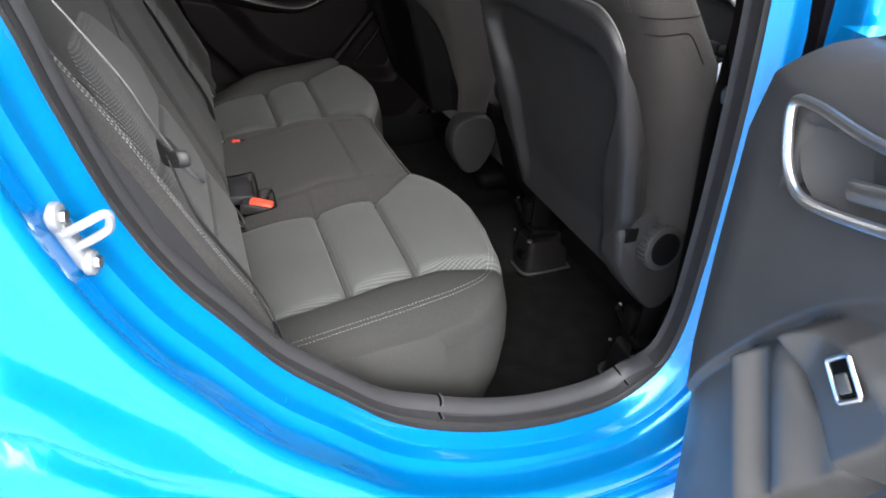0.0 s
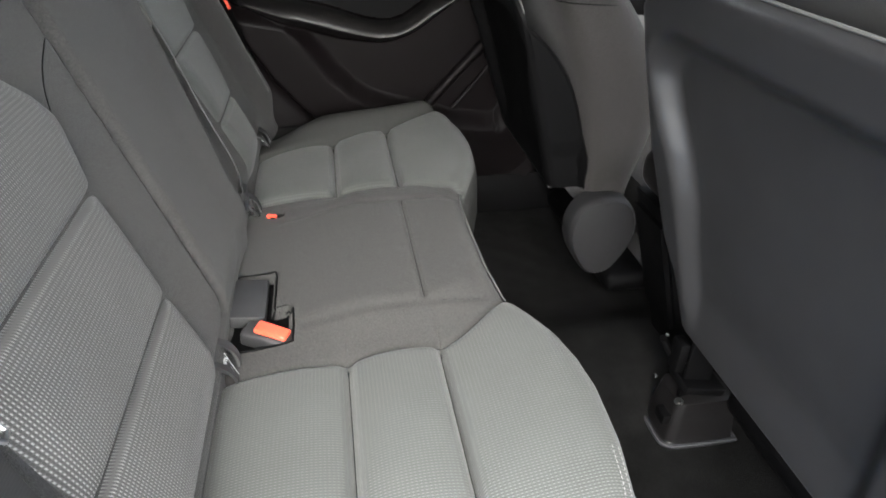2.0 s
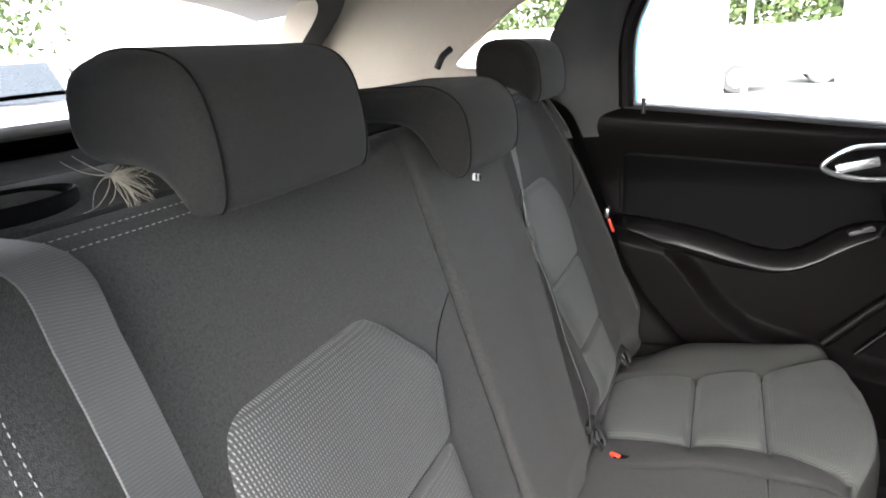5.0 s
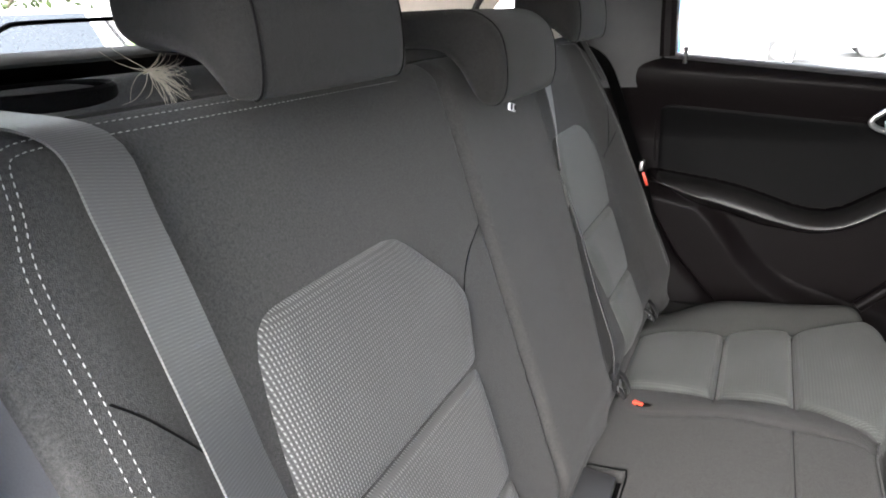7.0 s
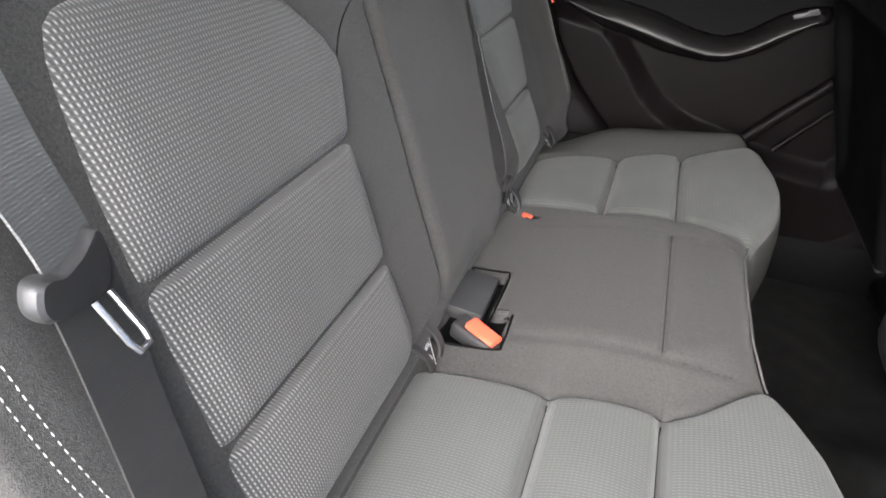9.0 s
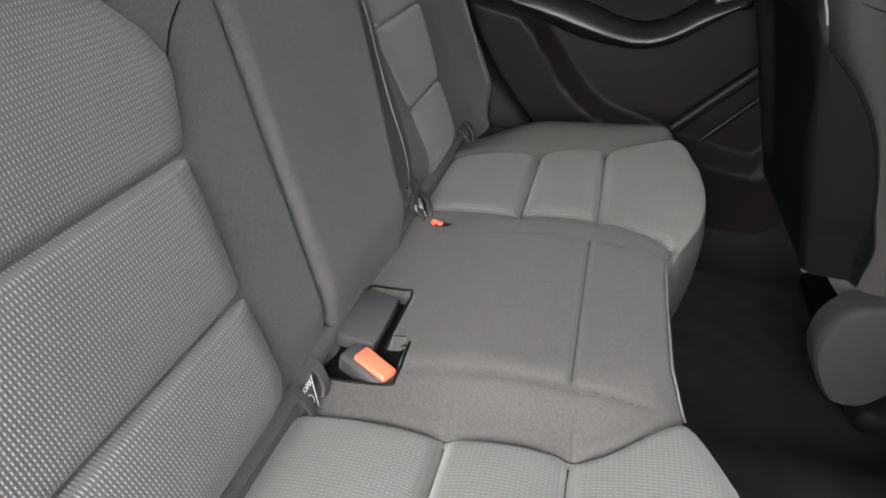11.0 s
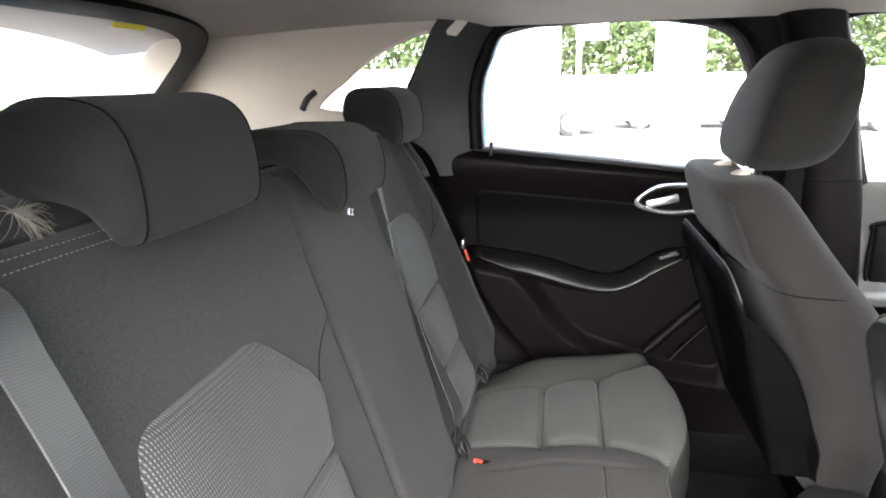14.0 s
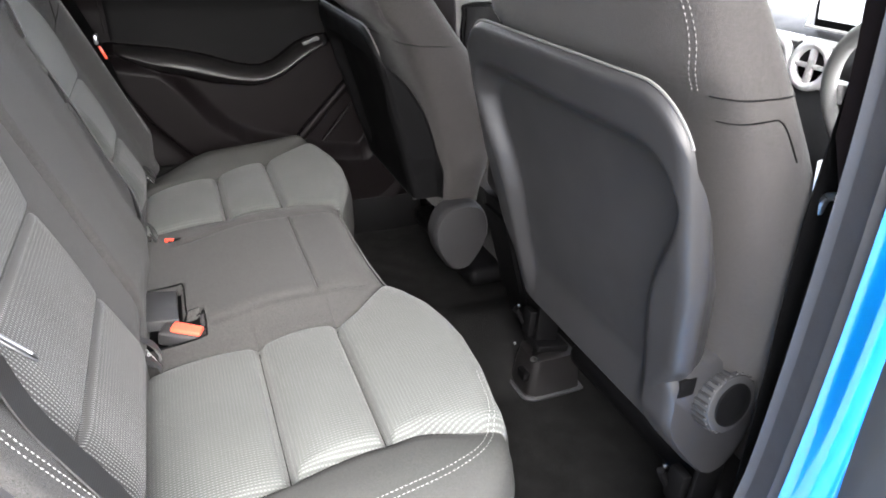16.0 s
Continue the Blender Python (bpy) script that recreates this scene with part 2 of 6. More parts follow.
SILL = surface("grey plastic sill trim", (0.042, 0.042, 0.045), (0.031, 0.031, 0.034), 0.5, 0, 12, 900, 0.25, 0.0006)
DOORTRIM = surface("dark grey door trim", (0.078, 0.077, 0.075), (0.062, 0.061, 0.060), 0.5, 0, 10, 900, 0.25, 0.0006, spec=0.3)
# Paler twin of TRIM for the better-lit open door.
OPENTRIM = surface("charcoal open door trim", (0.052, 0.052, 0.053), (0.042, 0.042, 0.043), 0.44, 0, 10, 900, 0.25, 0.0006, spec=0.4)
SILVER = surface("bright silver tone", (0.62, 0.62, 0.62), (0.55, 0.55, 0.56), 0.3, 0.2, 12, 300, 0.05)
GREYRIM = surface("wheel rim greyed for glare", (0.22, 0.22, 0.22), (0.17, 0.17, 0.17), 0.45, 0, 20, 500, 0.3, 0.0006)
CARPET = surface("black carpet", (0.0055, 0.0055, 0.0054), (0.0175, 0.0172, 0.017), 1.0, 0, 22, 700, 1.0, 0.004, spec=0.05)
# One webbing in lit, dimmer and shaded tones, by how light falls.
BELT = woven("lit belt webbing", (0.044, 0.044, 0.045), (0.105, 0.105, 0.106), 0.0024, 0.0085, bump=0.12, rough=0.36, share=0.4, sheen=0.05)
MIDBELT = woven("dimmer belt webbing", (0.020, 0.020, 0.020), (0.030, 0.030, 0.030), 0.0024, 0.0085, bump=0.12, rough=0.7, share=0.35, sheen=0.0)
SHADEDBELT = woven("shaded belt webbing", (0.0065, 0.0065, 0.007), (0.011, 0.011, 0.0115), 0.0024, 0.0085, bump=0.12, rough=0.8, share=0.35, sheen=0.0)
RED = surface("orange red plastic", (0.80, 0.085, 0.045), (0.72, 0.07, 0.035), 0.35, 0, 30, 500, 0.05)
STEEL = surface("bright steel", (0.62, 0.62, 0.62), (0.5, 0.5, 0.5), 0.28, 1.0, 30, 400, 0.05)
DULLSTEEL = surface("dull latch steel", (0.22, 0.22, 0.225), (0.15, 0.15, 0.155), 0.36, 1.0, 60, 400, 0.05)
CHROME = surface("satin chrome", (0.75, 0.75, 0.76), (0.68, 0.68, 0.7), 0.32, 1.0, 12, 300, 0.0)
PAINT = surface("metallic blue paint", (0.0, 0.248, 0.66), (0.0, 0.222, 0.61), 0.24, 0.5, 5, 2500, 0.02, 0.0003, coat=1.0)
WHITEP = surface("white plastic", (0.62, 0.62, 0.63), (0.5, 0.52, 0.55), 0.4, 0, 40, 300, 0.1)
HEADLINER = surface("beige headliner", (0.44, 0.40, 0.35), (0.39, 0.35, 0.31), 0.95, 0, 7, 1300, 0.3, 0.0006)
PALE = surface("beige pillar plastic", (0.56, 0.50, 0.43), (0.51, 0.45, 0.385), 0.7, 0, 7, 1000, 0.2, 0.0005)
GLASS = glass("clear glass")
# Tone raised so the ground behind the rear glass looks blown-out white.
ASPHALT = surface("pale asphalt", (0.30, 0.30, 0.29), (0.22, 0.22, 0.215), 0.9, 0, 0.6, 60, 0.6, 0.01)


# ---- ground and distance ----
def ground_shape():
    r = [0, 1, 2, 4, 8, 16, 40, 120, 600, 3000]
    return sheet(lambda a, b: (b * math.cos(a), b * math.sin(a), 0.02 * math.sin(b) * math.cos(3 * a) if 5 < b < 50 else 0.0), np.linspace(0, 2 * math.pi, 48, False), r, True)


tagged(part("ground", ground_shape(), ASPHALT), "grey asphalt of the car park", "ground", kind="structure")

# ---- body side with the open doorway ----
DOORWAY = [(-0.312, 1.20), (-0.306, 1.132), (-0.294, 1.061), (-0.272, 0.965), (-0.238, 0.878), (-0.193, 0.802), (-0.139, 0.716), (-0.070, 0.638),
           (0.007, 0.558), (0.099, 0.502), (0.200, 0.464), (0.309, 0.445), (0.422, 0.453), (0.498, 0.509), (0.524, 0.595), (0.525, 0.724), (0.518, 0.867),
           (0.508, 0.988), (0.498, 1.078), (0.484, 1.17), (0.455, 1.33), (0.40, 1.43), (0.28, 1.465), (0.10, 1.475), (-0.08, 1.46), (-0.20, 1.41), (-0.275, 1.31)]
RIM = spline(DOORWAY, 160, True)
RIM_T = np.roll(RIM, -1, 0) - np.roll(RIM, 1, 0)
RIM_T /= np.linalg.norm(RIM_T, axis=1)[:, None]
RIM_N = np.stack([RIM_T[:, 1], -RIM_T[:, 0]], 1)
if ((RIM - RIM.mean(0)) * RIM_N).sum() < 0:
    RIM_N = -RIM_N
for _ in range(6):
    RIM_N = (RIM_N + np.roll(RIM_N, 1, 0) + np.roll(RIM_N, -1, 0)) / 3
RIM_N /= np.linalg.norm(RIM_N, axis=1)[:, None]


def rim_band(profile, side=-1):
    """A band round the doorway; profile: (distance outwards, y). Its inner lip is slim along the pillars."""
    v = []
    for i in range(len(RIM)):
        slim = 1 - 1.25 * step(0.55, 0.92, RIM_N[i][0]) - 0.60 * step(-0.45, -0.85, RIM_N[i][0]) if side < 0 else 1
        for d, y in profile:
            e = d * slim if d < -0.005 else d
            v.append((RIM[i][0] + RIM_N[i][0] * e, side * y, RIM[i][1] + RIM_N[i][1] * e))
    return v, grid_faces(len(RIM), len(profile), True)


def build_body_side():
    side = thing("body_side", "metallic blue body side round the open rear doorway", "car body", kind="structure")
    part("door_aperture", rim_band([(-0.004, 0.742), (0.002, 0.752), (0.008, 0.757), (0.012, 0.766), (0.014, 0.778), (0.016, 0.784), (0.024, 0.789), (0.028, 0.794), (0.0295, 0.802), (0.0295, 0.826), (0.027, 0.838), (0.029, 0.846), (0.035, 0.8515), (0.044, 0.854), (0.058, 0.853)]), PAINT, side)
    # outer skin: flares over the wheel and runs down to the sill
    v, prof = [], np.linspace(0, 1, 110) ** 1.5
    for i in range(len(RIM)):
        c = RIM[i] + RIM_N[i] * 0.058
        far = np.array([np.clip(c[0] + RIM_N[i][0] * 0.5, -1.3, 0.60), np.clip(c[1] + RIM_N[i][1] * 0.5, 0.22, 1.5)])
        for t in prof:
            q = c + (far - c) * t
            arch = float(np.interp(q[0], [-0.55, -0.45, -0.361, -0.287, -0.174, -0.127, -0.05], [1.06, 1.0, 0.925, 0.83, 0.717, 0.61, 0.42]))
            crease = 0.020 * step(0.0, 0.03, arch - q[1]) - 0.012 * step(0.07, 0.10, arch - q[1]) + 0.014 * step(0.10, 0.125, arch - q[1]) if q[0] < -0.05 else 0.0
            crease *= step(0.0, 0.12, t)
            low = step(-0.6, -0.9, RIM_N[i][1])  # ribs along the sill
            d = t * 0.3
            crease += low * (0.008 * step(0.012, 0.016, d) - 0.012 * step(0.030, 0.034, d) + 0.010 * step(0.046, 0.050, d))
            y = 0.853 + 0.022 * math.sin(min(t * 3, 1) * math.pi / 2) - 0.10 * max(0, q[1] - 1.0) ** 1.3 - 0.25 * max(0, 0.42 - q[1]) ** 1.2 + crease
            v.append((q[0], -y, q[1]))
    part("outer_skin", (v, grid_faces(len(RIM), len(prof), True)), PAINT, side)
    part("weatherstrip", rim_band([(0.006, 0.752), (0.006, 0.738), (-0.002, 0.729), (-0.012, 0.728), (-0.018, 0.735), (-0.019, 0.722), (-0.024, 0.716), (-0.030, 0.70)]), RUBBER, side, "black rubber weatherstrip")
    part("aperture_trim", rim_band([(-0.024, 0.722), (-0.031, 0.714), (-0.035, 0.705), (-0.034, 0.695), (-0.025, 0.688), (0.03, 0.686), (0.06, 0.686)]), SILL, side, "dark grey plastic aperture trim")
    for xj in (0.085, 0.452):
        i = min(range(len(RIM)), key=lambda n: abs(RIM[n][0] - xj) + (9 if RIM[n][1] > 0.6 else 0))
        cut = [(RIM[i][0] + RIM_N[i][0] * (d - 0.0012), -y + 0.0006, RIM[i][1] + RIM_N[i][1] * (d - 0.0012)) for d, y in ((-0.010, 0.7285), (-0.019, 0.733), (-0.0195, 0.722), (-0.0245, 0.716), (-0.031, 0.714), (-0.035, 0.705), (-0.034, 0.695), (-0.025, 0.688))]
        part("trim_joint", tube(cut, 0.0018, 6), LEATHER, side, "dark joint line")
        part("trim_edge", tube([(x + 0.004, y, z) for x, y, z in cut], 0.0012, 6), DOORTRIM, side, "pale edge of the joint")
    return side


build_body_side()


# ---- floor, roof, far side ----
def build_floor():
    fl = thing("floor", "black carpeted car floor", "floor", kind="structure")

    def z(x, y):
        hump = 0.05 * math.exp(-(y / 0.14) ** 4)
        return 0.325 + hump + 0.02 * step(0.3, 0.1, x) + 0.003 * noise.noise((x * 9, y * 9, 0))
    part("carpet", slab(lambda x, y: (x, y, z(x, y)), lambda x, y: (x, y, 0.26), np.linspace(-0.2, 1.7, 60), np.linspace(-0.70, 0.70, 60)), CARPET, fl)
    return fl


build_floor()


def roof_z(x, y):
    return 1.505 - 0.045 * (abs(y) / 0.62) ** 3 - 0.05 * max(0, -0.3 - x) ** 1.5 - 0.02 * max(0, x - 0.5) ** 2


tagged(part("ceiling", slab(lambda x, y: (x, y, roof_z(x, y)), lambda x, y: (x, y, roof_z(x, y) + 0.03), np.linspace(-1.15, 1.3, 40), np.linspace(-0.66, 0.66, 30)), HEADLINER),
       "beige fabric headliner of the car", "headliner", kind="structure")

# ---- rear bench ----
BENCH_BACK = -0.185


def bench_front(a):
    x = float(np.interp(a, [0, 0.10, 0.16, 0.21, 0.26, 0.31, 0.36, 0.44, 0.50], [0.220, 0.221, 0.232, 0.254, 0.274, 0.285, 0.290, 0.286, 0.276]))
    if a > 0.50:
        k = min(1.0, (a - 0.50) / 0.14)
        x = 0.13 + 0.146 * max(0.0, 1 - k ** 2.3) ** 0.45
    return x


def insert_edges(x, y=-1):
    """Inboard and outboard edge of the cushion insert; it widens towards the front. The far one (y > 0) leaves a broad bolster."""
    if y > 0:
        return 0.235 - 0.068 * step(0.125, 0.245, x), float(np.interp(x, [-0.19, -0.12, -0.04, 0.04, 0.12, 0.18, 0.25], [0.425, 0.455, 0.474, 0.490, 0.514, 0.540, 0.575]))
    return 0.235 - 0.068 * step(0.125, 0.245, x), 0.528 - 0.024 * step(-0.15, 0.12, x) + 0.032 * step(0.15, 0.25, x)


def groove(d, w):
    return math.exp(-(d / w) ** 2)


def buckle_well(x, y):
    """1 inside the stepped well round the belt buckle, 0 outside it."""
    edge = -0.099 + 0.026 * step(-0.121, -0.126, y)
    return step(edge + 0.003, edge - 0.003, x) * step(-0.029, -0.034, y) * step(-0.190, -0.185, y)


def bench_z(x, y):
    a = abs(y)
    inn, out = insert_edges(x, y)
    z = 0.622 + 0.115 * x
    puff = 0.0
    for s0, s1 in ((-0.17, 0.0), (0.0, 0.122), (0.122, 0.36)):
        if s0 <= x <= s1:
            puff = 0.027 * max(0, math.sin(math.pi * (x - s0) / (s1 - s0))) ** 0.42
    k = np.clip((a - inn) / (out - inn), 0, 1)
    puff *= 0.35 + 0.65 * math.sin(math.pi * k) ** 0.3
    mid_z = 0.634 + 0.036 * step(-0.14, 0.06, x) - 0.006 * groove(x - 0.112, 0.0035) * (-0.16 < y < 0.12)
    mid_z -= 0.005 * (groove(y - 0.125, 0.004) + groove(y + 0.165, 0.004)) * step(-0.12, -0.09, x)
    t = np.clip((a - out) / max(0.02, 0.64 - out), 0, 1)
    side_z = 0.634 + 0.05 * x + (0.006 if y < 0 else 0.040 * step(-0.17, 0.0, x)) * math.sin(math.pi * min(1, t * 1.10)) ** 1.2 - 0.022 * t ** 2
    w = step(inn - 0.095, inn + 0.010, a)
    zz = mid_z * (1 - w) + (z + puff) * w
    w = step(out - 0.012, out + 0.012, a)
    zz = zz * (1 - w) + side_z * w
    zz -= 0.007 * groove(a - inn, 0.005) + 0.007 * groove(a - out, 0.006)
    zz -= 0.015 * step(inn, inn + 0.01, a) * step(out, out - 0.01, a) * (groove(x, 0.0065) + groove(x - 0.122, 0.0065))
    zz -= 0.018 * buckle_well(x, y)
    fx = bench_front(a) - x
    r = 0.040
    if fx < r:
        zz -= 0.8 * (r - math.sqrt(max(0, r * r - (r - max(0, fx)) ** 2)))
    if x < -0.15:
        zz -= 0.02 * step(-0.15, -0.185, x)
    return zz


def build_bench():
    bench = thing("rear_bench_seat", "dark grey cloth rear bench with lighter ribbed inserts", "car seat")
    ys = sorted(set(np.round(np.concatenate([np.linspace(-0.64, -0.515, 26), np.linspace(-0.515, -0.235, 50), np.linspace(-0.235, 0.235, 84), np.linspace(0.235, 0.515, 50), np.linspace(0.515, 0.64, 26)]), 5)))
    fixed = np.array(sorted(set(np.round(np.concatenate([np.linspace(BENCH_BACK, 0.29, 90), np.linspace(-0.014, 0.014, 13), np.linspace(0.108, 0.136, 13)]), 5))))

    def xrow(j, a):
        xf = bench_front(a)
        s = (fixed[j] - BENCH_BACK) / (0.29 - BENCH_BACK)
        plain = BENCH_BACK + s * (xf - BENCH_BACK)
        kept = fixed[j] if fixed[j] < 0.14 else 0.14 + (fixed[j] - 0.14) * (xf - 0.14) / 0.15
        w = step(0.17, 0.20, xf)
        return plain * (1 - w) + kept * w

    def spot(j, y):
        a = abs(y)
        x = xrow(j, a)
        for _ in range(2):
            m_ = float(np.interp(a, [0, 0.235, 0.515, 0.64], [0, *insert_edges(x, y), 0.64]))
            x = xrow(j, m_)
        z = bench_z(x, math.copysign(m_, y))
        out = insert_edges(x, y)[1]
        if y > 0 and m_ > out:  # the far edge draws in towards the backrest
            m_ = out + (m_ - out) * float(np.interp(x, [-0.18, -0.13, -0.08, -0.02, 0.04, 0.12, 0.20], [0.60, 0.67, 0.82, 0.98, 1.05, 1.04, 1.0]))
        return (x, math.copysign(m_, y), z)

    def patch(name, y0, y1, material, label=""):
        cols = [y for y in ys if y0 - 1e-4 <= y <= y1 + 1e-4]
        v = [spot(j, y) for y in cols for j in range(len(fixed))]
        part(name, (v, grid_faces(len(cols), len(fixed))), material, bench, label, 60, uv=[(p[1], p[0]) for p in v])
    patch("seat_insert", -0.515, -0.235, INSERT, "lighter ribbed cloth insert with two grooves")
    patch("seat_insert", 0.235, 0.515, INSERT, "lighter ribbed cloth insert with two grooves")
    patch("centre_panel", -0.235, 0.235, CLOTH)
    patch("bolster", -0.64, -0.515, SKIRT)
    patch("bolster", 0.515, 0.64, SKIRT)
    # skirt down to the floor
    n_ = len(fixed)
    edge = np.array([spot(j, -0.64) for j in range(n_)] + [spot(n_ - 1, y) for y in ys[1:-1]] + [spot(j, 0.64) for j in range(n_ - 1, -1, -1)])
    e = edge[:, :2]
    t = np.gradient(e, axis=0)
    for _ in range(8):
        t[1:-1] = (t[1:-1] + t[2:] + t[:-2]) / 3
    t /= np.linalg.norm(t, axis=1)[:, None]
    nrm = np.stack([t[:, 1], -t[:, 0]], 1)
    prof = [(0.0, 0.0), (0.004, -0.012), (0.009, -0.04), (0.011, -0.09), (0.004, -0.16), (-0.012, -0.22), (-0.035, -0.27), (-0.05, -0.30)]
    v = [(p[0] + n[0] * d, p[1] + n[1] * d, p[2] + dz) for p, n in zip(edge, nrm) for d, dz in prof]
    part("cushion_front", (v, grid_faces(len(e), len(prof))), SKIRT, bench, "plain dark cloth front and sides", 60)
    return bench


build_bench()

# ---- backrest: y across, v up the slope, w out of it ----
SLOPE = math.hypot(1, 0.42)
BACK_N = np.array([1, 0, 0.42]) / SLOPE
BACK_U = np.array([-0.42, 0, 1]) / SLOPE


def on_back(y, v, w):
    return np.array([-0.143, 0, 0.65]) + BACK_U * v + BACK_N * w + np.array([0, y, 0])


def near_seam(v):
    """Seam between the near seat and the middle one."""
    return -0.044 - 0.19 * (0.593 - v)


def far_seam(v):
    """Split between the middle seat and the far one, along the middle belt."""
    return float(np.interp(v, [-0.05, 0.08, 0.19, 0.264, 0.362, 0.446, 0.535, 0.62], [0.075, 0.105, 0.152, 0.182, 0.214, 0.236, 0.256, 0.275]))


def back_w(y, v):
    a = abs(y)
    w = 0.0
    n, f = near_seam(v), far_seam(v)
    w += 0.006 * step(n, n + 0.02, y) * step(f, f - 0.006, y) + 0.008 * step(f - 0.10, f - 0.01, y) * step(f, f - 0.006, y)
    w -= 0.009 * groove(y - n, 0.005) + 0.012 * groove(y - f - 0.006, 0.007)
    w += 0.028 * step(0.52, 0.62, a) * (0.4 + 0.6 * step(0.62, 0.35, v)) - 0.09 * step(0.645, 0.675, a) ** 2
    w -= 0.030 * step(0.055, -0.03, v)
    if v > 0.57:
        k = min(1, (v - 0.57) / 0.05)
        w -= 0.05 * (1 - math.sqrt(max(0, 1 - k * k)))
    return w


def ins_edges(v, far=False):
    """Outboard and inboard edge of the backrest insert at v."""
    out = float(np.interp(v, [0.0, 0.13, 0.26, 0.33, 0.38, 0.41, 0.428, 0.436, 0.44], [0.545, 0.535, 0.522, 0.514, 0.504, 0.496, 0.486, 0.474, 0.455]))
    if far:
        out = float(np.interp(v, [0.0, 0.142, 0.27, 0.332, 0.386, 0.418, 0.432, 0.44], [0.405, 0.422, 0.458, 0.482, 0.490, 0.470, 0.450, 0.425]))
    inn = float(np.interp(v, [0.0, 0.129, 0.257, 0.325, 0.338, 0.36, 0.42, 0.434, 0.44], [0.262, 0.250, 0.227, 0.192, 0.190, 0.200, 0.255, 0.274, 0.300]))
    return inn, out


def build_backrest():
    bench = bpy.data.objects["rear_bench_seat"]
    vs = np.concatenate([np.linspace(-0.04, 0.56, 90), np.linspace(0.565, 0.62, 16)])
    ys = np.linspace(-0.67, 0.67, 240)
    back = part("backrest", slab(lambda y, v: on_back(y, v, back_w(y, v)), lambda y, v: on_back(y, v, -0.12), ys, vs), CLOTH, bench, "plain dark cloth backrest with lighter inserts", 60)
    for sgn in (-1, 1):
        rows = np.concatenate([np.linspace(0.012, 0.42, 110), np.linspace(0.422, 0.44, 12)])
        cols = np.linspace(0, 1, 50)

        def fn(v, c):
            i, o = ins_edges(v, sgn > 0)
            a = i + (o - i) * c
            e = min(c, 1 - c) * (o - i)
            top = min(v - 0.012, 0.44 - v)
            lift = 0.007 * math.sqrt(min(1, max(0, min(e, top)) / 0.014)) - 0.002
            for g, h in ((0.262, 0.44), (0.132, 0.262), (0.0, 0.132)):
                if g <= v < h:
                    lift += 0.008 * max(0, math.sin(math.pi * (v - g) / (h - g))) ** 0.5 * min(1, e / 0.03)
                lift -= 0.008 * groove(v - g, 0.0045) * (g > 0)
            return on_back(sgn * a, v, back_w(sgn * a, v) + lift)
        shape = sheet(fn, rows, cols)
        # Far panel takes the paler cloth for its brightness at a grazing view.
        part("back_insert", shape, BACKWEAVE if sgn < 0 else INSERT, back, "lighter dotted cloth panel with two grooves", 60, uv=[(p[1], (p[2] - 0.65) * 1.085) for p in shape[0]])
    return back


REAR_BACK = build_backrest()


HOOK = [(-0.312, 0.033), (-0.285, 0.030), (-0.260, 0.022), (-0.244, 0.010), (-0.231, 0.002), (-0.220, 0.001), (-0.2140, 0.014), (-0.2130, 0.038), (-0.216, 0.062), (-0.224, 0.085), (-0.240, 0.100), (-0.268, 0.107), (-0.298, 0.106), (-0.318, 0.097), (-0.327, 0.076), (-0.326, 0.048)]
LOW_HOOK = [(-0.344, 0.066), (-0.300, 0.064), (-0.276, 0.058), (-0.258, 0.042), (-0.240, 0.014), (-0.228, 0.002), (-0.210, 0.000), (-0.199, 0.014), (-0.197, 0.045), (-0.203, 0.076), (-0.218, 0.095), (-0.244, 0.107), (-0.290, 0.108), (-0.344, 0.107), (-0.352, 0.100), (-0.352, 0.076)]


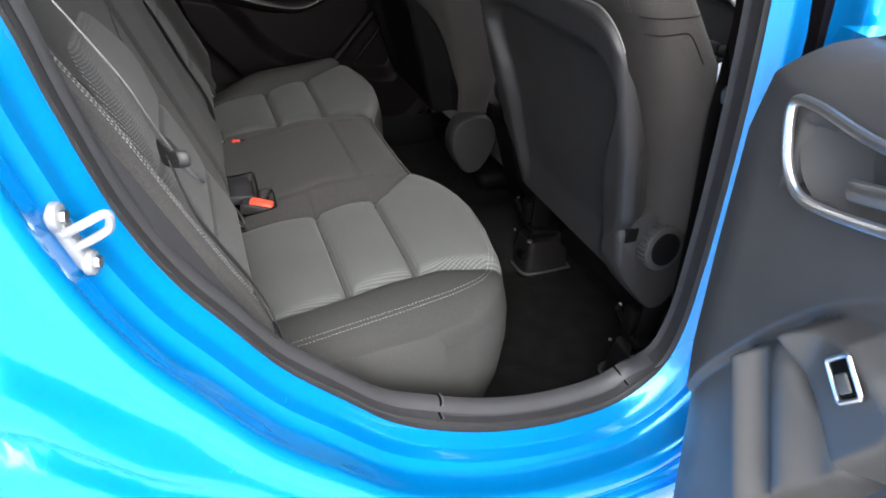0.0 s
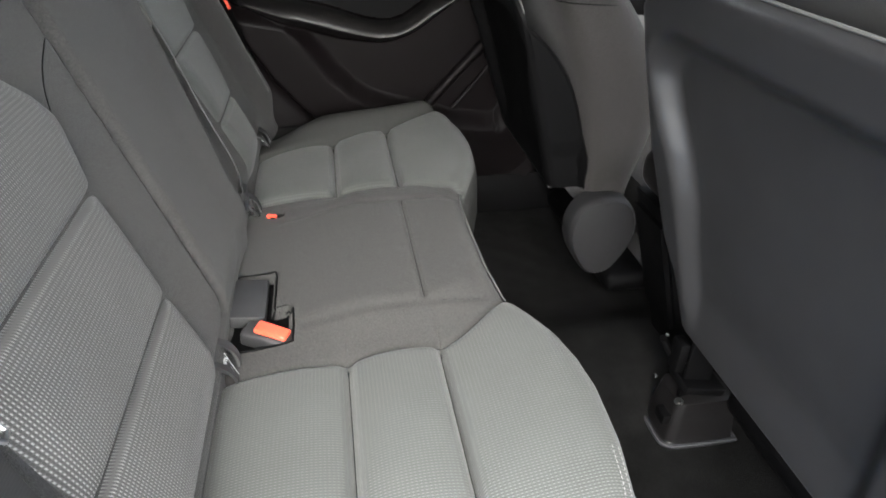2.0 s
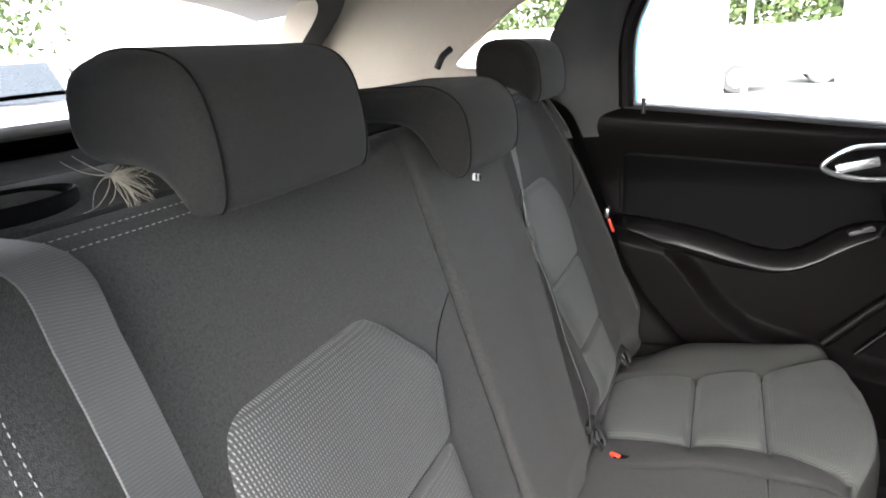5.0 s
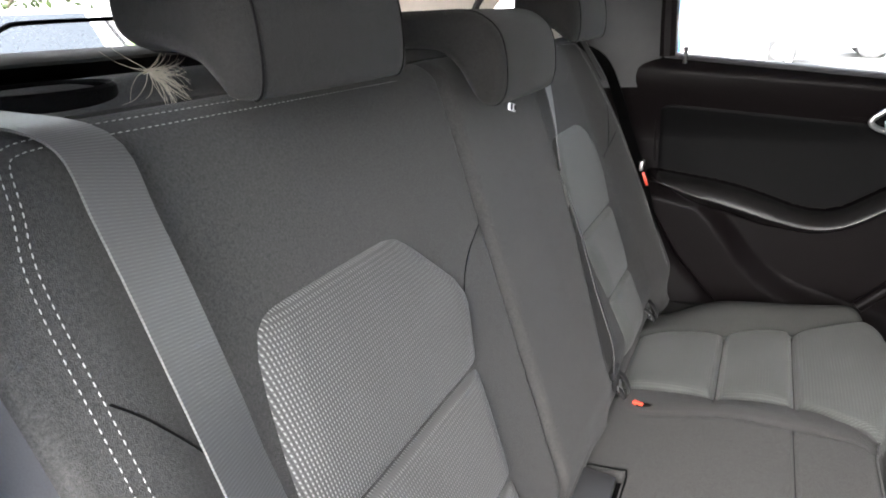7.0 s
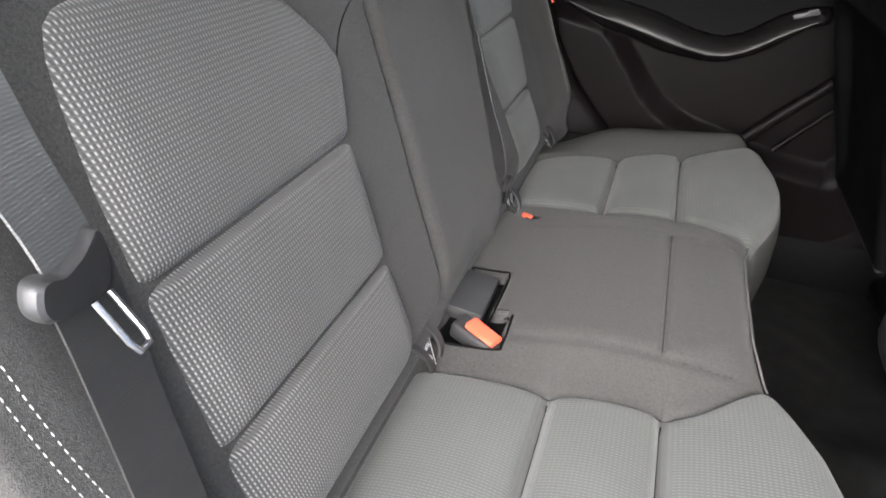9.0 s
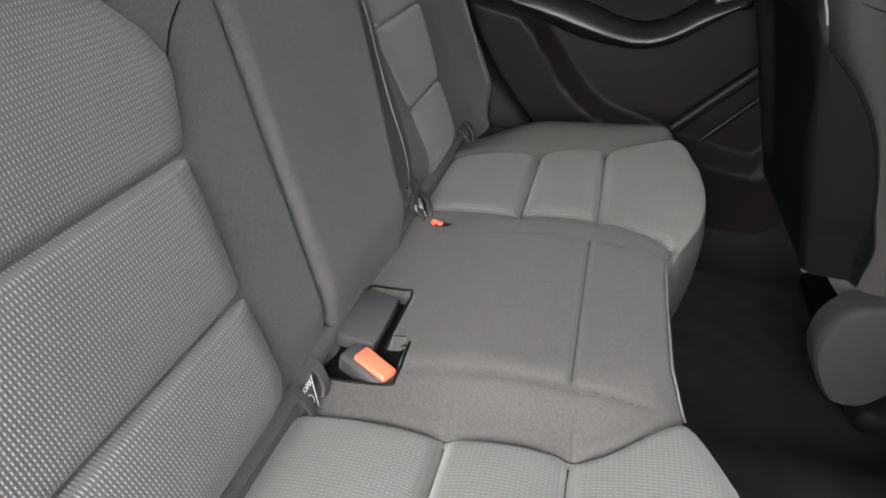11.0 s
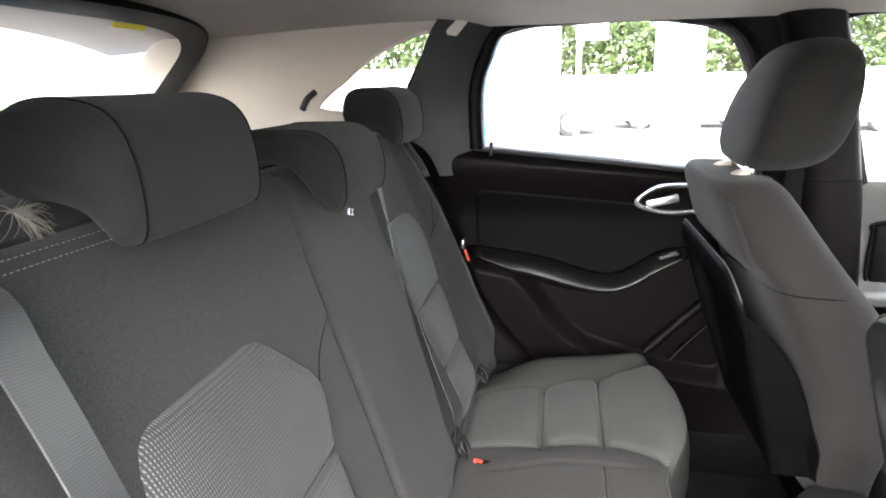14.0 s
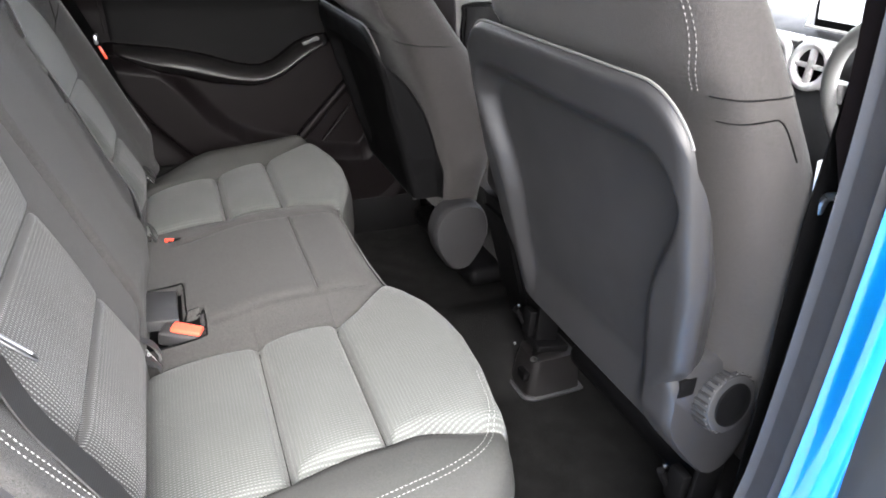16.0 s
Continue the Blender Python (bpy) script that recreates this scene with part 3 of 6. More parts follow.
def headrest(label, hook, cy, half, x, z, r):
    """A padded head restraint whose front hangs lower than its back; r: rounding of its ends."""
    ob = thing("head_restraint", label, "headrest", "rear head restraints")
    curve = spline([(x + a, z + b) for a, b in hook], 72, True)
    t = np.roll(curve, -1, 0) - np.roll(curve, 1, 0)
    t /= np.linalg.norm(t, axis=1)[:, None]
    n = np.stack([-t[:, 1], t[:, 0]], 1)
    if ((curve - curve.mean(0)) * n).sum() > 0:
        n = -n
    for _ in range(4):
        n = (n + np.roll(n, 1, 0) + np.roll(n, -1, 0)) / 3

    bend = np.linalg.norm(np.roll(t, -1, 0) - np.roll(t, 1, 0), axis=1) / (np.linalg.norm(np.roll(curve, -1, 0) - np.roll(curve, 1, 0), axis=1) + 1e-9)
    bend *= np.sign((t[:, 0] * np.roll(t, -1, 0)[:, 1] - t[:, 1] * np.roll(t, -1, 0)[:, 0])) == np.sign(np.sum(curve[:, 0] * np.roll(curve, -1, 0)[:, 1] - curve[:, 1] * np.roll(curve, -1, 0)[:, 0]))
    limit = np.minimum(0.6 / np.maximum(bend, 1.0), r)
    for _ in range(3):  # no more than the tightest bend close by allows
        limit = np.minimum(limit, np.minimum(np.roll(limit, 1), np.roll(limit, -1)))
    for _ in range(30):
        limit = (limit + np.roll(limit, 1) + np.roll(limit, -1)) / 3

    def ring(y, inset):
        bow = 0.006 * (1 - (y / half) ** 2)
        k = np.minimum(inset, limit * inset / r)
        return [(p[0] + m[0] * q + bow, cy + y, p[1] + m[1] * q) for p, m, q in zip(curve, n, k)]
    angles = np.linspace(0, math.pi / 2, 10)
    rings = [ring(-half + r * (1 - math.sin(w)), r * (1 - math.cos(w)) * 0.95) for w in angles[::-1]]
    rings += [ring(y, 0.0) for y in np.linspace(-half + r, half - r, 14)[1:-1]]
    rings += [ring(half - r * (1 - math.sin(w)), r * (1 - math.cos(w)) * 0.95) for w in angles]
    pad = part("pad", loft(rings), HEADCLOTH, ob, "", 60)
    for k in (-1, 1):
        part("seam", tube([(p[0] + 0.0006, p[1], p[2]) for p in ring(k * (half - r * 0.72), r * 0.03)], 0.0009, 6, True), LEATHER, pad)
    return ob


headrest("dark grey cloth head restraint on the rear backrest", HOOK, -0.389, 0.110, -0.062, 1.216, 0.028)
headrest("dark grey cloth head restraint on the rear backrest", HOOK, 0.384, 0.113, -0.062, 1.214, 0.028)
headrest("low hooked middle head restraint in dark cloth", LOW_HOOK, 0.007, 0.108, -0.062, 1.162, 0.018)


# ---- seams and loose belts of the rear seat ----
def stitches(path, length=0.0034, gap=0.0026, r=0.00046):
    """Short raised threads along a path."""
    p = np.array(path, float)
    d = np.concatenate([[0], np.cumsum(np.linalg.norm(np.diff(p, axis=0), axis=1))])
    s, out = 0.0, []
    while s + length < d[-1]:
        q = np.array([[np.interp(k, d, p[:, c]) for c in range(3)] for k in (s, s + length * 0.3, s + length * 0.7, s + length)])
        out.append(tube(q, [r * 0.5, r, r, r * 0.5], 5))
        s += length + gap
    return join(*out)


def back_line(pts, n, lift=0.0015):
    """A curve on the face of the backrest through (y, v) points."""
    return [on_back(y, v, back_w(y, v) + lift) for y, v in spline(pts, n)]


BOLSTER_V = (0.443, 0.420, 0.362)


def build_rear_seams():
    bench = bpy.data.objects["rear_bench_seat"]
    back = REAR_BACK
    for sgn in (-1, 1):
        for off in (0.0, 0.008) if sgn < 0 else ():
            round_ = spline([(-0.12, 0.604 - off), (-0.09, 0.602 - off), (0.005, 0.594 - off), (0.105, 0.585 - off), (0.190, 0.575 - off), (0.236 - 0.5 * off, 0.556 - 0.8 * off), (0.263 - 0.8 * off, 0.512 - 0.4 * off), (0.274 - off, 0.45)], 90)
            line = [(x, sgn * a, bench_z(x, sgn * a) + 0.0012) for x, a in round_]
            part("stitching", stitches(line), STITCH, bench, "twin white stitching")
        for off in (0.0, 0.0085):
            pts = [(sgn * 0.545, 0.604 - off * 0.9), (sgn * (0.587 - off * 0.3), 0.599 - off * 0.8), (sgn * (0.602 - off * 0.6), 0.588 - off * 0.5), (sgn * (0.610 - off * 0.7), 0.558), (sgn * (0.621 - off * 0.8), 0.52), (sgn * (0.627 - off), 0.45), (sgn * (0.6315 - off), 0.34), (sgn * (0.633 - off), 0.24), (sgn * (0.628 - off), 0.17), (sgn * (0.618 - off), 0.05)]
            part("stitching", stitches(back_line(pts, 120)), STITCH, back, "twin white stitching")
        for off in (0.0, 0.011):
            pts = [(sgn * 0.53, 0.607 - off), (sgn * 0.35, 0.605 - off), (sgn * 0.14, 0.603 - off)]
            part("stitching", stitches(back_line(pts, 60)), STITCH, back, "twin white stitching")
    # sewn joints: a dark thread line sunk between the cloth panels
    def bench_seam(pts, r=0.0016):
        part("seam", tube([(x, y, bench_z(x, y) + 0.0002) for x, y in pts], r, 6), LEATHER, bench)
    for sgn in (-1, 1):
        for gx in (0.0, 0.122):
            inn, out = insert_edges(gx, sgn)
            bench_seam([(gx, sgn * a) for a in np.linspace(inn + 0.004, out - 0.004, 40)], 0.0019)
        for k in (0, 1):
            bench_seam([(x, sgn * insert_edges(x, sgn)[k]) for x in np.linspace(-0.15, 0.235, 50)], 0.0007)
    bench_seam([(0.112, y) for y in np.linspace(-0.158, 0.122, 40)], 0.0007)
    for y in (0.125, -0.165):
        bench_seam([(x, y) for x in np.linspace(-0.10, 0.19, 30)], 0.0006)
    for edge_ in (near_seam, far_seam):
        part("seam", tube([on_back(edge_(v), v, back_w(edge_(v), v) + 0.0002) for v in np.linspace(0.02, 0.595, 50)], 0.0012, 6), LEATHER, back)
    for sgn in (-1, 1):
        part("seam", tube(back_line([(sgn * 0.096, 0.392), (sgn * 0.140, 0.374), (sgn * 0.170, 0.356), (sgn * 0.191, 0.336)] if sgn < 0 else [(0.608, 0.385), (0.570, 0.366), (0.530, 0.345)], 20, 0.0001), 0.0009, 6), LEATHER, back)
    for sgn in (-1, 1):
        part("seam", tube(back_line([(sgn * 0.616, BOLSTER_V[0]), (sgn * 0.598, BOLSTER_V[1]), (sgn * 0.560, BOLSTER_V[2])], 24, 0.0001), 0.0009, 6), LEATHER, back)
    # rolled lower edge of the backrest
    part("lower_roll", tube(spline([(-0.184, -0.60, 0.640), (-0.184, -0.3, 0.641), (-0.184, 0, 0.642), (-0.184, 0.3, 0.641), (-0.184, 0.60, 0.640)], 40), 0.029, 16), CLOTH, back)
    # one pale tube stands for the twin stitching on the middle seat's front edge
    edge = [(bench_front(abs(y)) - 0.006, y, bench_z(bench_front(abs(y)) - 0.012, y) + 0.001) for y in np.linspace(-0.165, 0.165, 60)]
    part("front_stitch_line", tube(edge, 0.0014, 6), DOORTRIM, bench, "pale line for the stitching along the front edge")
    # flat top behind the stitched edge
    top = on_back(0, 0.62, -0.05)

    def shelf(y, k):
        return (top[0] - k * 0.12, y, top[2] + 0.003 + 0.020 * step(-0.1, 0.5, k) - 0.006 * step(0.8, 1.0, k) - 0.02 * step(0.60, 0.67, abs(y)))
    part("backrest_top", slab(shelf, lambda y, k: (top[0] - k * 0.12, y, top[2] - 0.06), np.linspace(-0.66, 0.66, 30), np.linspace(0, 1, 8)), CLOTH, back)
    ring_ = np.linspace(0, 2 * math.pi, 32, False)
    oval = [[(top[0] - 0.034 + 0.026 * f * math.cos(a), -0.505 + 0.060 * f * math.sin(a), top[2] + 0.0185 + h + 0.1 * 0.026 * f * -math.cos(a)) for a in ring_] for f, h in ((1.0, -0.012), (1.0, 0.003), (0.94, 0.005), (0.86, 0.003), (0.80, -0.004), (0.3, -0.006))]
    part("belt_guide_pocket", loft(oval), LEATHER, back, "black oval belt guide")


build_rear_seams()


def seat_side_trim():
    """Grained panel between the bolster and the doorway."""
    side = bpy.data.objects["body_side"]

    def face(v, t):
        w = back_w(-0.638, v) - 0.008 - 0.006 * t
        return on_back(-0.638 - 0.064 * t, v, w)

    def rear(v, t):
        return on_back(-0.638 - 0.064 * t, v, -0.05)
    part("seat_side_trim", slab(face, rear, np.linspace(0.10, 0.535, 30), np.linspace(0, 1, 14)), SILL, side, "grained dark grey panel beside the backrest", 50)
    part("upper_side_trim", slab(face, rear, np.linspace(0.539, 0.64, 10), np.linspace(0, 1, 14)), SILL, side, "grained dark grey panel above the joint", 50)


seat_side_trim()


def build_belt_near():
    belt = thing("seat_belt", "grey webbing belt hanging over the rear backrest", "seat belt", "rear seat belts")
    top = on_back(-0.60, 0.62, -0.05)
    pts = spline([(top[0] - 0.12, -0.640, top[2] + 0.01), (top[0] - 0.04, -0.610, top[2] + 0.022), (top[0] + 0.015, -0.585, top[2] + 0.016), tuple(on_back(-0.560, 0.590, 0.024)), tuple(on_back(-0.566, 0.53, 0.040)), (-0.258, -0.577, 1.060), (-0.240, -0.578, 1.012), (-0.228, -0.576, 0.977), (-0.218, -0.577, 0.951)], 44)
    part("webbing", ribbon(pts, [(-0.07 - 0.26 * k, 1, -0.2 * k) for k in np.linspace(0, 1, len(pts))], 0.047), BELT, belt, uv=ribbon_uv(pts, 0.047))
    low = spline([(-0.224, -0.574, 0.952), (-0.216, -0.575, 0.905), (-0.204, -0.580, 0.857), tuple(on_back(-0.592, 0.165, 0.028)), tuple(on_back(-0.606, 0.11, 0.034)), tuple(on_back(-0.617, 0.05, 0.032)), tuple(on_back(-0.622, 0.0, 0.020))], 28)
    part("lower_webbing", ribbon(low, (-0.06, 0.96, -0.26), 0.047), SHADEDBELT, belt, "lower stretch of webbing in the shaded tone", uv=ribbon_uv(low, 0.047))
    # tongue: moulded grip with a steel loop
    plan = spline([(-0.618, 0.958), (-0.614, 0.968), (-0.606, 0.968), (-0.594, 0.962), (-0.574, 0.962), (-0.559, 0.966), (-0.553, 0.958), (-0.555, 0.938), (-0.562, 0.931), (-0.578, 0.934), (-0.600, 0.942), (-0.613, 0.948)], 48, True)
    mid_ = plan.mean(0)
    grip = loft([[(x - 0.36 * (p[0] - mid_[0]), mid_[0] + (p[0] - mid_[0]) * f, mid_[1] + (p[1] - mid_[1]) * f) for p in plan] for f, x in ((0.90, -0.222), (0.97, -0.221), (1.0, -0.218), (1.0, -0.214), (0.96, -0.210), (0.88, -0.2085))])
    tongue = part("tongue_grip", grip, PLASTIC, belt, "black moulded belt tongue")
    side = np.array([-0.33, 0.92, -0.2]) * 0.008
    base, tip = np.array([-0.211, -0.574, 0.935]), np.array([-0.190, -0.574, 0.908])
    loop = tube([base - side, base + (tip - base) * 0.8 - side, tip - side * 0.7, tip + side * 0.7, base + (tip - base) * 0.8 + side, base + side], 0.0019, 8)
    part("steel_loop", loop, DULLSTEEL, tongue, "bright steel latch loop")
    return belt


build_belt_near()


def build_belt_middle():
    belt = thing("seat_belt", "belt folded against the middle rear backrest, lit and shaded tones", "seat belt", "rear seat belts")
    pts = spline([tuple(on_back(0.318, 0.606, 0.0)), tuple(on_back(0.280, 0.54, 0.024)), tuple(on_back(0.252, 0.46, 0.022)), tuple(on_back(0.226, 0.385, 0.010))], 20)
    turn = [(0.05 - 0.45 * k, 1.0 - 0.1 * k, 0.0) for k in np.linspace(0, 1, len(pts))]
    part("webbing", ribbon(pts, turn, 0.046), BELT, belt, "upper stretch of webbing in the lit tone", uv=ribbon_uv(pts, 0.046))
    pts = spline([tuple(on_back(0.232, 0.39, 0.006)), tuple(on_back(0.204, 0.30, 0.016)), tuple(on_back(0.168, 0.19, 0.018)), tuple(on_back(0.146, 0.10, 0.020)), (-0.158, 0.150, 0.690)], 30)
    turn = [(-0.30 + 0.1 * k, 0.92, -0.12 * k) for k in np.linspace(0, 1, len(pts))]
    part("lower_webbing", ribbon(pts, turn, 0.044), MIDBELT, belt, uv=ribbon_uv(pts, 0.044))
    part("tongue", join(box(-0.157, 0.148, 0.690, 0.012, 0.040, 0.016, 0.004, 3), box(-0.154, 0.156, 0.668, 0.006, 0.024, 0.030, 0.002)), PLASTIC, belt, "black belt tongues clipped at the bottom")
    part("steel_clip", tube(spline([(-0.151, 0.150, 0.662), (-0.148, 0.152, 0.644), (-0.148, 0.170, 0.644), (-0.151, 0.172, 0.662)], 16), 0.0024, 8), STEEL, belt)
    return belt


build_belt_middle()


def build_belt_far():
    belt = thing("seat_belt", "black belt beside the far door with a red tab", "seat belt", "rear seat belts")
    pts = spline([(-0.36, 0.60, 1.20), (-0.30, 0.625, 1.15), (-0.245, 0.638, 1.00), (-0.205, 0.645, 0.88), (-0.16, 0.650, 0.68)], 30)
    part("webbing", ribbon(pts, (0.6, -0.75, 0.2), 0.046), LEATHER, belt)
    part("red_tab", box(-0.203, 0.632, 0.905, 0.006, 0.014, 0.032, 0.002, 2, Matrix.Rotation(radians(-20), 3, "Y")), RED, belt, "small red tab")
    part("tongue", box(-0.212, 0.633, 0.935, 0.008, 0.030, 0.022, 0.003, 2), STEEL, belt)
    pale = spline([tuple(on_back(0.545, 0.615, 0.0)), (-0.36, 0.56, 1.235), (-0.33, 0.59, 1.18), (-0.30, 0.615, 1.12)], 16)
    part("shoulder_webbing", ribbon(pale, (0.6, -0.75, 0.2), 0.02), BELT, belt, uv=ribbon_uv(pale, 0.02))
    return belt


build_belt_far()


def buckle(cy, cx, label, covered):
    ob = thing("belt_buckle", label, "buckle", "belt buckles")
    z = 0.6215 if covered else bench_z(cx, cy)
    if covered:
        part("housing", box(cx - 0.006, cy - 0.018, z + 0.004, 0.066, 0.032, 0.024, 0.005, 3, Matrix.Rotation(radians(-22), 3, "Z") @ Matrix.Rotation(radians(8), 3, "Y")), PLASTIC, ob)
        part("release_button", box(cx + 0.002, cy - 0.020, z + 0.014, 0.046, 0.021, 0.014, 0.003, 3, Matrix.Rotation(radians(-24), 3, "Z") @ Matrix.Rotation(radians(10), 3, "Y")), RED, ob, "orange red release button")
        part("cover_flap", box(cx - 0.033, cy + 0.054, z + 0.012, 0.048, 0.092, 0.020, 0.003, 2, Matrix.Rotation(radians(6), 3, "Y")), PLASTIC, ob, "square black plastic cover")
        # Dark sheets laid over the floor of the well.
        part("well_floor", sheet(lambda x, y: (x, y, bench_z(x, y) + 0.0015), np.linspace(-0.165, -0.104, 14), np.linspace(-0.120, -0.036, 18)), LEATHER, ob, "dark sheet over the well floor")
        part("well_floor", sheet(lambda x, y: (x, y, bench_z(x, y) + 0.0015), np.linspace(-0.165, -0.078, 18), np.linspace(-0.183, -0.120, 14)), LEATHER, ob, "dark sheet over the well floor")
        edge = [(-0.158, -0.029), (-0.112, -0.028), (-0.098, -0.036), (-0.097, -0.116), (-0.090, -0.123), (-0.074, -0.126), (-0.070, -0.138), (-0.070, -0.182), (-0.078, -0.191), (-0.140, -0.192)]
        part("well_rim", tube([(x, y, bench_z(x, y) + 0.0008) for x, y in spline(edge, 60)], 0.0016, 6), LEATHER, ob)
    else:
        part("housing", box(cx + 0.012, cy, z - 0.002, 0.050, 0.014, 0.008, 0.003, 2), LEATHER, ob)
        part("release_button", box(cx - 0.010, cy, z + 0.001, 0.018, 0.008, 0.007, 0.002, 2, Matrix.Rotation(radians(-20), 3, "Z")), RED, ob, "orange red release button")
    return ob


buckle(-0.150, -0.100, "black belt buckle with orange red button in a well", True)
buckle(0.150, -0.105, "small buckle with orange red button sunk in cushion", False)


def lettering(text, size, place, material, parent):
    """Raised letters in the built-in font, centred on place."""
    cu = bpy.data.curves.new("lettering", "FONT")
    cu.body, cu.size, cu.extrude, cu.resolution_u = text, size, 0.0003, 2
    cu.align_x, cu.align_y = "CENTER", "CENTER"
    raw = bpy.data.objects.new("lettering", cu)
    me = raw.to_mesh()
    shape = [tuple(place @ v.co) for v in me.vertices], [tuple(p.vertices) for p in me.polygons]
    raw.to_mesh_clear()
    bpy.data.objects.remove(raw)
    return part("lettering", shape, material, parent, "raised bright letters")


def isofix(cy):
    ob = thing("child_seat_anchor", "black child seat anchor guide in the seat crease", "anchor", "child seat anchors")
    for k in (-1, 1):
        arc = spline([(-0.176, cy + k * 0.021, 0.664), (-0.160, cy + k * 0.022, 0.668), (-0.146, cy + k * 0.021, 0.661), (-0.137, cy + k * 0.018, 0.645), (-0.136, cy + k * 0.013, 0.632)], 16)
        part("guide_prong", ribbon(arc, (0.0, 1.0, 0.15 * k), 0.011, 0.0035), PLASTIC, ob, "curved black plastic prong")
    part("guide", box(-0.166, cy, 0.642, 0.010, 0.044, 0.044, 0.003, 2), LEATHER, ob)
    plate = [(-0.155, cy - 0.019, 0.655), (-0.155, cy + 0.018, 0.655), (-0.136, cy - 0.005, 0.634)]
    part("metal_plate", (plate + [(x - 0.004, y, z - 0.002) for x, y, z in plate], [(0, 1, 2), (5, 4, 3), (0, 3, 4, 1), (1, 4, 5, 2), (2, 5, 3, 0)]), PLASTIC, ob, "small black triangular plate")
    rim = [(x + 0.001, y, z + 0.001) for x, y, z in plate]
    part("plate_marks", join(tube([rim[1], rim[2]], 0.00045, 5), tube([(-0.1425 - 0.003 * math.sin(w), cy - 0.006 + 0.0045 * math.cos(w), 0.6425 + 0.0036 * math.sin(w)) for w in np.linspace(0, 2 * math.pi, 20, False)], 0.0006, 5, True)), SILVER, ob, "bright edge and marks")
    lettering("ISOFIX", 0.0074, Matrix.Translation((-0.1495, cy, 0.6510)) @ Matrix.Rotation(radians(90), 4, "Z") @ Matrix.Rotation(radians(48), 4, "X"), SILVER, ob)
    return ob


for cy in (-0.226, 0.182, 0.500):
    anchor = isofix(cy)
    anchor.location = (-0.003, 0.0, -0.012)

tag_ = thing("care_label", "small white label with dark marks under the headrest", "label")
part("cloth_tab", box(-0.264, -0.056, 1.155, 0.003, 0.023, 0.009, 0.001, 1, Matrix.Rotation(radians(-14), 3, "X")), WHITEP, tag_)
for k in (-1, 1):
    part("dark_mark", box(-0.2622, -0.056 + 0.006 * k, 1.155 - 0.0015 * k, 0.002, 0.004, 0.007, 0.0005, 1), LEATHER, tag_)


THREAD = surface("frayed cream thread", (0.42, 0.38, 0.31), (0.30, 0.27, 0.22), 0.8, 0, 90, 900, 0.0)


def build_tuft():
    rnd = random.Random(4)
    ob = thing("frayed_thread", "tuft of frayed white thread on the backrest top", "thread")
    base = np.array([-0.425, -0.441, 1.2320])
    across, down = np.array([0.0, 1.0, 0.0]), -BACK_U
    for k in range(58):
        a = math.radians(rnd.gauss(42, 34) if k % 3 else rnd.uniform(-25, 195))
        r = rnd.uniform(0.018, 0.040) * (1.0 if k % 3 else 0.75)
        d = across * math.cos(a) + down * math.sin(a)
        bend = (across * -math.sin(a) + down * math.cos(a)) * rnd.uniform(-0.016, 0.016)
        off = BACK_N * rnd.uniform(0.0, 0.006)
        pts = [base, base + d * r * 0.4 + bend * 0.3 + off, base + d * r * 0.8 + bend + off, base + d * r + bend * 1.8 + off * 0.5]
        part("strand", tube(spline(pts, 9), np.linspace(0.00034, 0.00016, 9), 4), THREAD, ob)
    part("knot", tube([base - BACK_N * 0.006, base, base + BACK_N * 0.002], [0.001, 0.0016, 0.001], 8), THREAD, ob)
    return ob


build_tuft()


